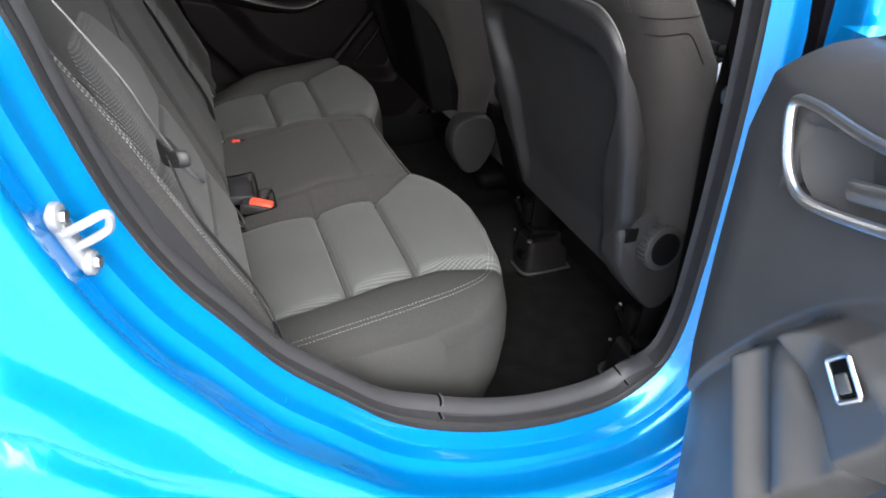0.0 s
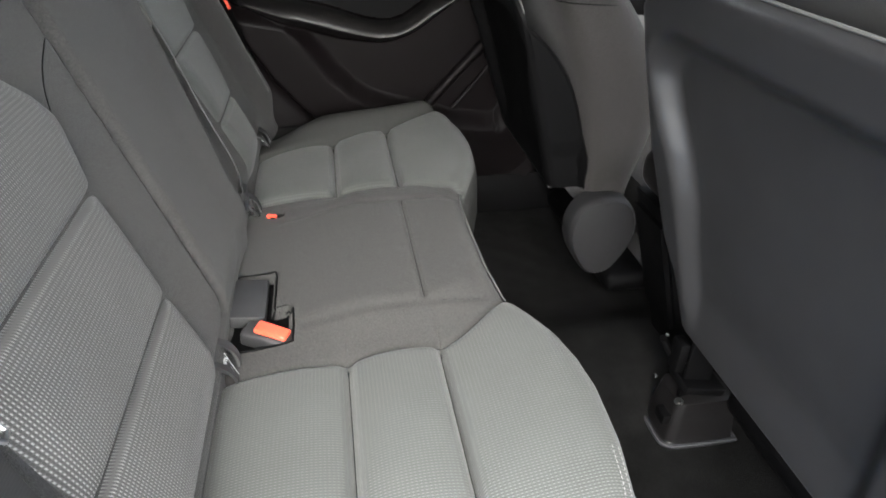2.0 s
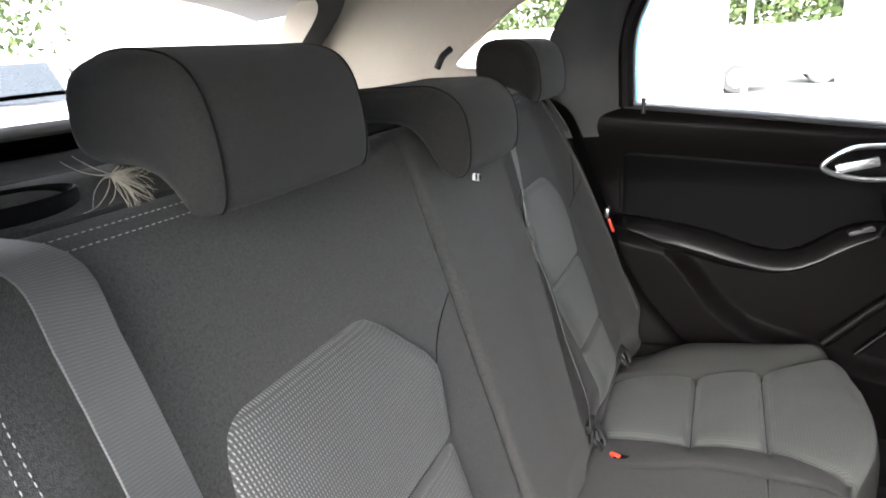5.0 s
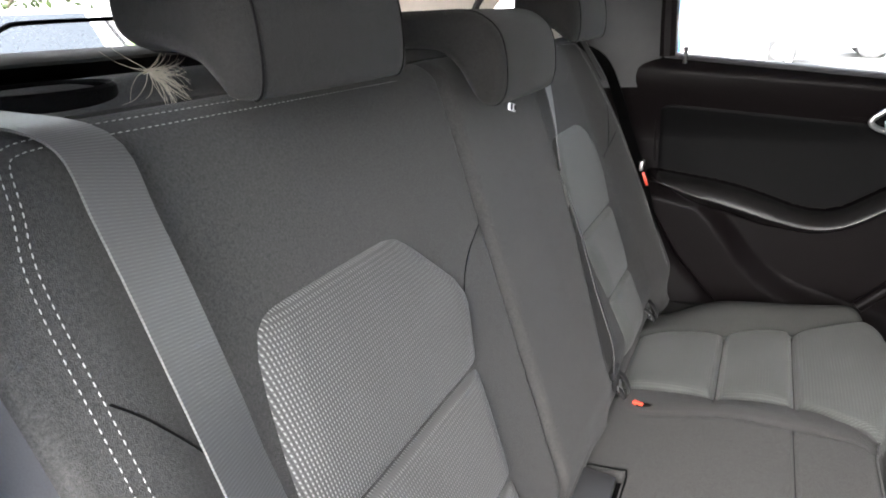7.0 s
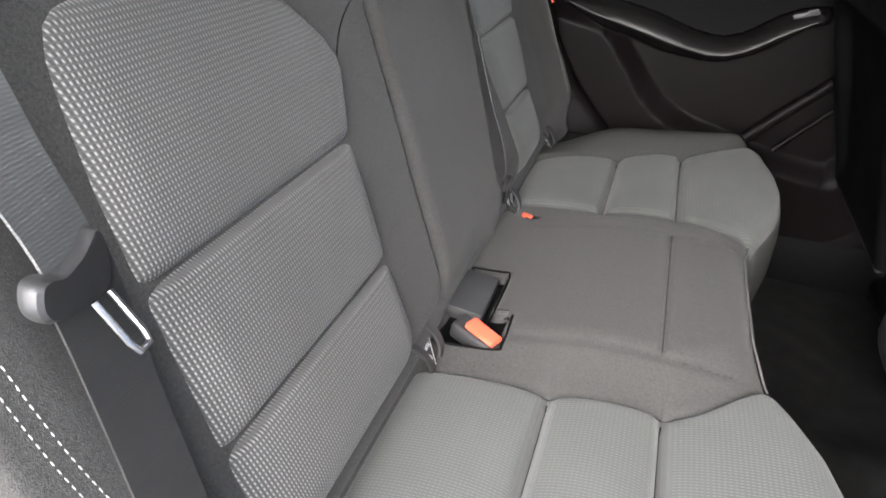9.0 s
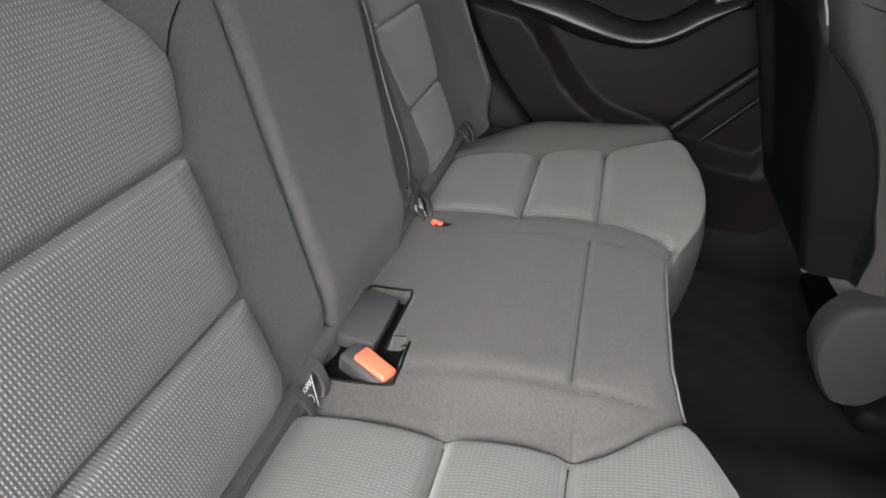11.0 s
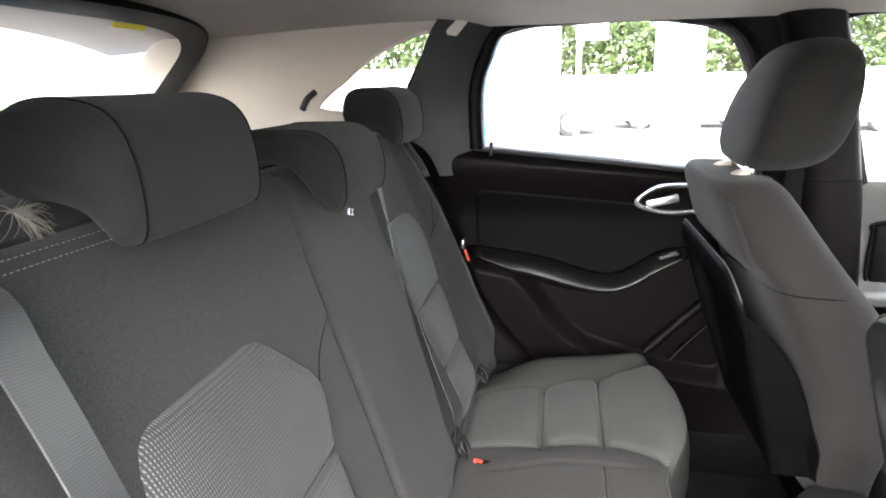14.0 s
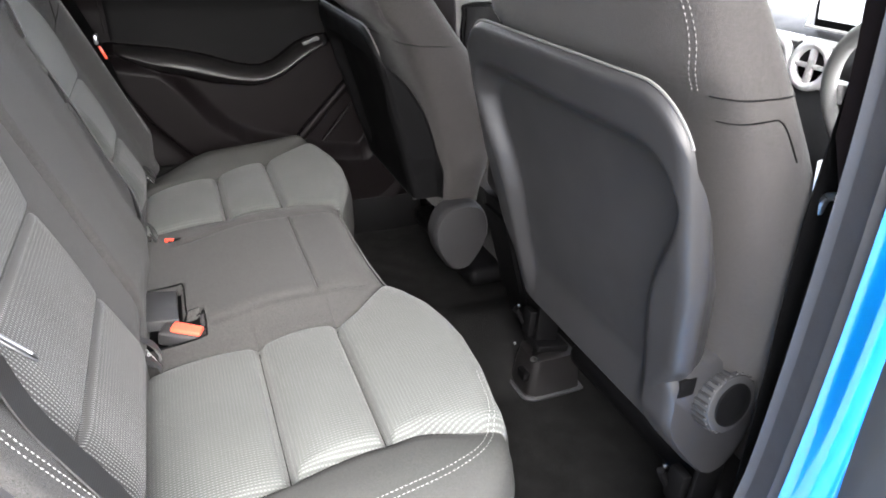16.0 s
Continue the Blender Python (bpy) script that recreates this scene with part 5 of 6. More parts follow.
QUARTER_OUT = spline([(-0.20, 1.50), (-0.27, 1.37), (-0.36, 1.18), (-0.60, 1.17), (-1.02, 1.17), (-0.98, 1.42), (-0.62, 1.50)], 63, True)


def quarter(sgn):
    ob = thing("rear_pillar_trim", "pale beige pillar trim round the small quarter window", "pillar trim", kind="structure")

    def at(x, z, t):
        y = 0.66 - 0.22 * max(0, z - 1.22) ** 1.2 - 0.025 * step(0.0, 0.4, t) + 0.02 * t - 0.05 * step(-0.75, -1.0, x)
        return (x, sgn * y, z)
    part("pillar_skin", ring_skin(QUARTER, QUARTER_OUT, 9, at), PALE, ob)
    part("window_edge", tube([at(p[0], p[1], 0) for p in QUARTER], 0.004, 8, True), PALE, ob)
    n = len(QUARTER)
    c = QUARTER.mean(0)
    pane = [at(p[0], p[1], 0) for p in QUARTER] + [at(c[0], c[1], 0)]
    pane = [(p[0], p[1] + sgn * 0.01, p[2]) for p in pane]
    back = [(p[0], p[1] + sgn * 0.004, p[2]) for p in pane]
    g = part("quarter_pane", (pane + back, [(i, (i + 1) % n, n) for i in range(n)] + [(n + 1 + (i + 1) % n, n + 1 + i, 2 * n + 1) for i in range(n)]), GLASS, ob)
    g.visible_shadow = False
    part("coat_hook", tube(spline([(-0.575, sgn * 0.625, 1.31), (-0.585, sgn * 0.60, 1.295), (-0.60, sgn * 0.60, 1.27)], 8), 0.008, 8), PLASTIC, ob)
    # outer metal behind the trim and the load bay wall
    part("outer_panel", ring_skin(QUARTER_OUT, QUARTER_OUT * 1.0 + [0, 0], 2, lambda x, z, t: (x, sgn * (0.66 + 0.18 * t), z)), PAINT, ob)
    part("load_wall", slab(lambda x, z: (x, sgn * 0.655, z), lambda x, z: (x, sgn * 0.84, z), np.linspace(-1.2, -0.33, 4), np.linspace(0.30, 1.19, 4)), TRIM, ob)
    return ob


quarter(1)
quarter(-1)


def rear_pillar(sgn):
    ob = thing("rear_pillar_cover", "black pillar cover between door and quarter window", "pillar trim", kind="structure")
    zs = np.linspace(1.10, 1.475, 24)

    def at(z, t):
        x0 = float(np.interp(z, [1.10, 1.255, 1.36, 1.44, 1.49], [-0.44, -0.372, -0.314, -0.276, -0.24]))
        x1 = float(np.interp(z, [1.10, 1.16, 1.30, 1.38, 1.455, 1.49], [-0.20, -0.196, -0.198, -0.178, -0.128, -0.10]))
        y0 = 0.632 - 0.22 * max(0, z - 1.22) ** 1.2
        y1 = 0.690 - 0.05 * (z - 1.15)
        return (x0 + (x1 - x0) * t, sgn * (y0 + (y1 - y0) * t - 0.012 * math.sin(math.pi * t)), z)
    # Paler plastic than TRIM, for the light this pillar gets.
    part("cover", slab(at, lambda z, t: (at(z, t)[0], sgn * 0.74, z), zs, np.linspace(0, 1, 12)), PLASTIC, ob, "", 50)
    return ob


rear_pillar(1)


def tail_x(z):
    return -1.06 + 0.95 * (z - 1.20)


def build_tailgate():
    ob = thing("tailgate", "black-trimmed tailgate with rear window", "tailgate")

    def outline(hy, z0, z1, r, n=64):
        out = []
        for w in np.linspace(0, 2 * math.pi, n, False):
            c, s = math.cos(w), math.sin(w)
            out.append((hy * math.copysign(abs(c) ** r, c), (z0 + z1) / 2 + (z1 - z0) / 2 * math.copysign(abs(s) ** r, s)))
        return np.array(out)
    inn, mid_, outr = outline(0.535, 1.236, 1.455, 0.42), outline(0.575, 1.214, 1.472, 0.42), outline(0.66, 1.12, 1.515, 0.5)
    # Bevel paler than the outer frame: the light on it is in the colour.
    part("inner_frame", ring_skin(inn, mid_, 5, lambda y, z, t: (tail_x(z) + 0.035 * math.sin(t * math.pi / 2), y, z)), DOORTRIM, ob, "bevel round the glass, greyed for the light on it")
    part("outer_frame", ring_skin(mid_, outr, 4, lambda y, z, t: (tail_x(z) + 0.035 - 0.05 * t, y, z)), TRIM, ob)
    g = part("rear_pane", slab(lambda y, z: (tail_x(z) - 0.004, y, z), lambda y, z: (tail_x(z) - 0.008, y, z), (-0.56, 0.56), (1.22, 1.47)), GLASS, ob)
    g.visible_shadow = False
    # Thin black tube added for a dark line of unclear origin.
    part("glass_dark_line", tube(spline([(tail_x(1.25) - 0.02, -0.215, 1.25), (tail_x(1.27) - 0.02, -0.20, 1.272), (tail_x(1.278) - 0.02, -0.15, 1.279), (tail_x(1.282) - 0.02, 0.10, 1.283), (tail_x(1.282) - 0.02, 0.35, 1.283)], 24), 0.004, 6), LEATHER, ob, "thin black line behind the glass")
    part("sticker", box(tail_x(1.448) + 0.002, 0.30, 1.448, 0.002, 0.10, 0.012, 0, 1, Matrix.Rotation(radians(43), 3, "Y")), surface("yellow sticker", (0.9, 0.75, 0.05), (0.85, 0.7, 0.05), 0.5, 0, 20, 200, 0.0), ob, "yellow window sticker")
    part("outer_skin", slab(lambda y, z: (-1.21 - 0.04 * math.sin(math.pi * (z - 0.3) / 0.95), y, z), lambda y, z: (-1.203, y, z), np.linspace(-0.80, 0.80, 8), np.linspace(0.28, 1.22, 10)), PAINT, ob, "blue painted tailgate skin")
    part("lower_door", slab(lambda y, z: (-1.13, y, z), lambda y, z: (-1.20, y, z), (-0.70, 0.70), (0.3, 1.20)), TRIM, ob)
    return ob


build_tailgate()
tagged(part("parcel_shelf", slab(lambda x, y: (x, y, 1.180 + 0.006 * math.sin(x * 30)), lambda x, y: (x, y, 1.16), np.linspace(-1.12, -0.49, 20), np.linspace(-0.65, 0.65, 12)), CARPET), "black carpeted parcel shelf behind the backrest", "shelf")


def build_pillars():
    for sgn in (1, -1):
        ob = thing("centre_pillar", "dark plastic centre pillar trim between the doors", "pillar", kind="structure")

        def at(z, w):
            """Across the pillar: w from rear edge to front edge."""
            x0 = np.interp(z, [0.36, 0.5, 0.75, 1.08, 1.33, 1.48], [0.56, 0.560, 0.548, 0.515, 0.470, 0.42]) + (0.045 if sgn > 0 else 0.0)
            width = 0.135 + 0.03 * step(0.7, 0.4, z)
            bulge = 0.03 * math.sin(math.pi * w) ** 0.5 if 0 < w < 1 and sgn > 0 else 0
            inner = 0.672 if sgn > 0 else float(np.interp(z, [0.95, 1.05], [0.705, 0.664]))
            return (x0 + (width if sgn > 0 else 0.09) * w, sgn * (inner - bulge - 0.06 * max(0, z - 1.15)), z)
        part("pillar_trim", slab(at, lambda z, w: (at(z, w)[0], sgn * 0.80, z), np.linspace(0.34, 1.49, 30), np.linspace(0, 1, 12)), TRIM, ob, "", 50)
        belt = spline([(0.545, sgn * 0.652, 1.32), (0.545, sgn * 0.656, 1.0), (0.546, sgn * 0.659, 0.925), (0.565, sgn * 0.660, 0.76), (0.588, sgn * 0.660, 0.52), (0.60, sgn * 0.660, 0.42)], 24)
        part("belt_webbing", ribbon(belt, (1, 0, 0), 0.040), LEATHER, ob)
        part("belt_guide", box(0.545, sgn * 0.656, 1.30, 0.065, 0.016, 0.026, 0.006, 3, Matrix.Rotation(radians(8), 3, "Y")), PLASTIC, ob)
        part("pillar_joint", tube([tuple(np.array(at(1.095, w)) + [0, -sgn * 0.001, 0]) for w in np.linspace(0.02, 0.98, 12)], 0.0018, 6), LEATHER, ob)
        # roof rail above the doors
        rail = thing("roof_rail_trim", "pale beige trim along the roof edge", "roof trim", kind="structure")
        part("rail_skin", tube([(x, sgn * (0.665 - 0.004 * x), 1.490 - 0.03 * max(0, x - 0.6) ** 2 - 0.05 * max(0, -0.25 - x)) for x in np.linspace(-0.95, 1.25, 30)], 0.034, 14), PALE, rail)
    hook = thing("belt_hook", "thin pale hook beside the driver seat", "hook")
    part("wire", tube(spline([(0.545, -0.655, 0.965), (0.540, -0.662, 0.985), (0.535, -0.678, 0.992), (0.528, -0.700, 0.990)], 14), 0.0045, 8), STEEL, hook)


build_pillars()
for sgn in (-1, 1):
    sill = thing("door_sill", "dark plastic inner sill beside the carpet", "sill", kind="structure")
    # The far sill is blacker, with the shade of that side in its colour.
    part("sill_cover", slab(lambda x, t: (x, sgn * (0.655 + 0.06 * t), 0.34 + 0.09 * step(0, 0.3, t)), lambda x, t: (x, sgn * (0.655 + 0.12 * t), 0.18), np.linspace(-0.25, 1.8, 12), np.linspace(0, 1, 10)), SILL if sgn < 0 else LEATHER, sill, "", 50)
    part("sill_panel", box(0.78, sgn * 0.79, 0.25, 2.2, 0.10, 0.24, 0.02), PAINT, sill)
    part("wheel_housing", slab(lambda x, z: (x, sgn * 0.66, z), lambda x, z: (x, sgn * 0.74, z), np.linspace(-0.60, -0.05, 4), np.linspace(0.2, 0.60, 3)), CARPET, sill)


# ---- front of the cabin ----
def build_dashboard():
    ob = thing("dashboard", "dark dashboard with round bright air vents", "dashboard")
    prof = spline([(1.30, 0.45), (1.22, 0.60), (1.20, 0.76), (1.23, 0.90), (1.22, 0.985), (1.27, 1.025), (1.45, 1.045), (1.85, 1.03)], 30)
    part("dash_body", slab(lambda y, i: (prof[int(i)][0] + 0.05 * (abs(y) / 0.68) ** 4, y, prof[int(i)][1]), lambda y, i: (1.95, y, 0.40 + 0.62 * i / 29), np.linspace(-0.68, 0.68, 30), np.arange(30)), PLASTIC, ob, "", 50)
    for y in (-0.56, -0.085, 0.018, 0.121, 0.60):
        c = (1.212 + 0.05 * (abs(y) / 0.68) ** 4, y, 0.962)
        ringp = [(c[0], c[1] + 0.044 * math.cos(w), c[2] + 0.044 * math.sin(w)) for w in np.linspace(0, 2 * math.pi, 32, False)]
        # Silver rather than chrome: the vents' overexposed white is in the colour.
        vent = part("air_vent", tube(ringp, 0.010, 10, True), SILVER, ob, "round chrome air vent, whitened for glare")
        part("vent_spokes", join(box(c[0], c[1], c[2], 0.010, 0.080, 0.010, 0.003, 2), box(c[0], c[1], c[2], 0.010, 0.016, 0.080, 0.003, 2)), SILVER, vent)
        # Pale block added behind each vent for the overlit dash.
        part("pale_vent_block", box(c[0] + 0.030, c[1], c[2], 0.030, 0.112, 0.105, 0.012, 3), SILVER, vent, "pale block for the overlit dash")
        
        part("vent_hollow", disc((c[0] + 0.014, c[1], c[2]), (-1, 0, 0), 0.040, 0.004, 0.001, 24), LEATHER, vent)
    part("console_keys", join(*[box(1.195, -0.10 + 0.05 * i, 0.80 - 0.035 * j, 0.02, 0.040, 0.022, 0.004, 2) for i in range(5) for j in range(4)]), SILL, ob, "rows of grey keys")
    part("console_knob", disc((1.19, -0.075, 0.862), (-1, 0, 0.1), 0.020, 0.022, 0.004, 24), CHROME, ob)
    scr = part("screen", box(1.26, -0.12, 1.085, 0.016, 0.20, 0.115, 0.006, 3, Matrix.Rotation(radians(-14), 3, "Y")), LEATHER, ob, "upright display with a bright face")
    part("screen_bezel", tube([(1.249 + 0.25 * (z - 1.085), y, z) for y, z in ((-0.215, 1.035), (-0.025, 1.035), (-0.025, 1.135), (-0.215, 1.135))], 0.004, 6, True), SILVER, scr)
    # Faint emission stands in for the glare that whitens the display.
    part("screen_face", moved(box(0, 0, 0.004, 0.003, 0.175, 0.080, 0.001, 1), Matrix.Translation((1.2505, -0.12, 1.085)) @ Matrix.Rotation(radians(-14), 4, "Y")), glowing("glare display", (0.9, 0.93, 1.0), 0.10), scr, "pale display face, glow for glare")
    wheel = thing("steering_wheel", "dark steering wheel with pale spokes", "steering wheel")
    m = Matrix.Translation((1.06, -0.43, 0.955)) @ Matrix.Rotation(radians(-24), 4, "Y")
    rim_ = [tuple(m @ Vector((0, 0.175 * math.cos(w), 0.175 * math.sin(w)))) for w in np.linspace(0, 2 * math.pi, 48, False)]
    # The rim's grey holds the strong light that falls on it.
    part("rim", tube(rim_, 0.014, 12, True), GREYRIM, wheel)
    part("hub", moved(box(0.02, 0, 0, 0.05, 0.15, 0.12, 0.03, 4), m), PLASTIC, wheel)
    for a in (0, 180, 270):
        part("spoke", moved(box(0.012, 0, 0.12, 0.016, 0.045, 0.13, 0.006, 2), m @ Matrix.Rotation(radians(a + 90), 4, "X")), CHROME, wheel)
    part("column", moved(box(0.16, 0, -0.02, 0.28, 0.12, 0.12, 0.03, 3), m), PLASTIC, wheel)
    con = thing("centre_console", "dark centre console with padded armrest", "console")
    def ctop(x, y):
        return (x, 0.004 + y, 0.700 - 0.13 * step(0.82, 0.96, x) - 0.9 * max(0, abs(y) - 0.045) ** 1.5)
    part("body", slab(ctop, lambda x, y: (x + 0.11 * max(0, 1 - (x - 0.522) / 0.4), 0.004 + y, 0.33), np.linspace(0.522, 1.26, 30), np.linspace(-0.058, 0.056, 12)), LEATHER, con, "", 50)
    part("armrest_lid", box(0.665, 0.004, 0.745, 0.30, 0.122, 0.082, 0.034, 5), ARMPAD, con, "padded dark grey armrest lid")
    part("rear_panel", slab(lambda y, t: (0.520 + 0.066 * t, 0.004 + y, 0.672 - 0.22 * t), lambda y, t: (0.540 + 0.066 * t, 0.004 + y, 0.672 - 0.22 * t), np.linspace(-0.048, 0.048, 6), np.linspace(0, 1, 4)), LEATHER, con, "black panel at the rear end")
    return ob


build_dashboard()


def front_door(sgn, material, label):
    ob = thing("front_door", label, "car door", "front doors")

    def face(x, z):
        y = 0.735 - 0.03 * step(0.95, 1.08, z) - 0.05 * math.exp(-((z - 0.80 + 0.05 * (x - 0.9)) / 0.03) ** 4)
        return (x, sgn * y, z)
    part("upper_panel", slab(face, lambda x, z: (x, sgn * 0.85, z), np.linspace(0.70, 1.75, 20), np.linspace(0.79, 1.085, 24)), material, ob, "upper trim greyed for strong light", 50)
    part("lower_panel", slab(face, lambda x, z: (x, sgn * 0.85, z), np.linspace(0.70, 1.75, 20), np.linspace(0.34, 0.788, 30)), TRIM, ob, "black lower trim", 50)
    ins = box(1.01, sgn * 0.733, 0.892, 0.50, 0.018, 0.182, 0.008, 3)
    part("door_panel_insert", ins, LEATHER, ob, "dark grey padded panel insert")
    part("insert_rim", tube([(x, sgn * 0.729, z) for x, z in spline([(0.775, 0.800), (0.757, 0.83), (0.757, 0.95), (0.775, 0.985), (1.0, 0.987), (1.24, 0.985), (1.262, 0.95), (1.262, 0.83), (1.245, 0.800), (1.0, 0.797)], 60, True)], 0.005, 8, True), LEATHER, ob, "black rim round the insert")
    part("window_frame", tube(spline([(0.70, sgn * 0.71, 1.08), (0.64, sgn * 0.70, 1.30), (0.60, sgn * 0.69, 1.45), (0.85, sgn * 0.68, 1.455), (1.20, sgn * 0.67, 1.36), (1.60, sgn * 0.70, 1.10)], 40), 0.02, 10), TRIM, ob)
    part("outer_skin", slab(lambda x, z: (x, sgn * (0.865 + 0.02 * math.sin(math.pi * (z - 0.2) / 0.9)), z), lambda x, z: (x, sgn * 0.852, z), np.linspace(0.62, 1.80, 6), np.linspace(0.22, 1.07, 10)), PAINT, ob, "blue painted door skin")
    part("lock_pin", disc((0.80, sgn * 0.70, 1.085), (0, 0, 1), 0.006, 0.02, 0.002, 12), PLASTIC, ob)
    return ob


# Trim tone raised for the strong light on the front doors.
GREYDOOR = surface("door trim brightened for strong light", (0.066, 0.065, 0.063), (0.056, 0.055, 0.054), 0.5, 0, 8, 900, 0.2)
front_door(1, GREYDOOR, "closed front passenger door with trim greyed for strong light")
front_door(-1, GREYDOOR, "closed front driver door with trim greyed for strong light")

shellf = thing("cabin_shell", "outer roof and front bulkhead of the car", "car body", kind="structure")
part("roof_skin", slab(lambda x, y: (x, y, roof_z(x, y) + 0.035), lambda x, y: (x, y, roof_z(x, y) + 0.06), np.linspace(-1.10, 1.25, 20), np.linspace(-0.72, 0.72, 14)), PAINT, shellf)
wind = part("windscreen", slab(lambda y, t: (1.22 + 0.74 * t + 0.06 * (1 - (y / 0.66) ** 2), y, 1.455 - 0.42 * t), lambda y, t: (1.22 + 0.74 * t + 0.06 * (1 - (y / 0.66) ** 2), y, 1.460 - 0.42 * t), np.linspace(-0.66, 0.66, 10), np.linspace(0, 1, 6)), GLASS, shellf, "clear windscreen")
wind.visible_shadow = False
part("bulkhead", box(1.98, 0, 0.68, 0.06, 1.5, 0.72, 0.01), PLASTIC, shellf)
for sgn in (-1, 1):
    part("screen_pillar", tube(spline([(1.20, sgn * 0.64, 1.44), (1.60, sgn * 0.70, 1.20), (1.95, sgn * 0.72, 1.03)], 12), 0.03, 10), TRIM, shellf)
part("bonnet", slab(lambda x, y: (x, y, 0.98 - 0.12 * (x - 1.9) - 0.1 * (abs(y) / 0.8) ** 4), lambda x, y: (x, y, 0.6), np.linspace(1.95, 2.95, 10), np.linspace(-0.8, 0.8, 12)), PAINT, shellf)


# ---- open rear door ----
DOOR_AT = np.array([0.385, -0.89, 0.0])
DOOR_S = np.array([-0.25, -0.968, 0.0])
DOOR_N = np.array([-0.968, 0.25, 0.0])


def on_door(s, z, h):
    return DOOR_AT + DOOR_S * s + DOOR_N * h + np.array([0, 0, z])


def door_left(z):
    return float(np.interp(z, [0.35, 0.51, 0.70, 0.85, 1.01, 1.08, 1.125, 1.16], [0.04, 0.004, -0.042, -0.060, -0.074, -0.060, -0.012, 0.05]))


def door_arc(s):
    return float(np.interp(s, [-0.05, 0.003, 0.015, 0.054, 0.096, 0.133, 0.162, 0.202, 0.30, 1.0], [0.57, 0.678, 0.704, 0.774, 0.845, 0.897, 0.928, 0.966, 1.00, 1.0]))


ARC_S = np.linspace(-0.05, 0.6, 200)
ARC_Z = np.array([door_arc(s) for s in ARC_S])
for _ in range(30):
    ARC_Z[1:-1] = (ARC_Z[:-2] + ARC_Z[1:-1] + ARC_Z[2:]) / 3


def door_h(s, z):
    h = 0.014 * step(0.0, 0.07, s - door_left(z)) ** 0.5 - 0.02
    top = 1.128 + 0.05 * step(0.0, 0.35, s)
    h -= 0.05 * (1 - math.sqrt(max(0, 1 - min(1, max(0, (z - top + 0.05) / 0.06)) ** 2)))
    arc = float(np.interp(s, ARC_S, ARC_Z))
    h -= 0.010 * step(arc + 0.010, arc - 0.012, z)
    below = step(arc - 0.01, arc - 0.03, z)
    # rounded roll beside the stitched seam
    roll = float(np.interp(z, [0.45, 0.60, 0.654, 0.758, 0.800, 0.83], [0.294, 0.203, 0.171, 0.108, 0.083, 0.065]))
    ds = s - roll
    h += below * (0.034 * step(-0.026, -0.004, ds) - 0.024 * step(0.0, 0.034, ds) + 0.014 * step(0.036, 0.070, ds) - 0.024 * step(0.075, 0.125, ds))
    # armrest end that carries the switch
    low = float(np.interp(s, [0.10, 0.142, 0.172, 0.206, 0.228, 0.30], [0.90, 0.877, 0.856, 0.838, 0.820, 0.77]))
    h -= below * 0.026 * groove(z - low + 0.012, 0.017) * step(0.10, 0.14, s)
    up = float(np.interp(s, [0.11, 0.142, 0.169, 0.208, 0.244, 0.31], [0.86, 0.895, 0.920, 0.935, 0.931, 0.91]))
    lobe = step(-0.016, 0.022, z - low) * step(-0.008, 0.014, up - z) * step(0.122, 0.152, s)
    h += 0.034 * lobe
    scoop = step(0.0, 0.030, s - 0.262 - 0.45 * (z - 0.847)) * step(0.925, 0.885, z)
    h -= 0.05 * scoop
    # hollow behind the handle
    hx, hz = (s - 0.14) / 0.115, (z - 1.045 - 0.18 * (s - 0.14)) / 0.036
    h -= 0.03 * step(1.0, 0.75, max(abs(hx), abs(hz)))
    return h


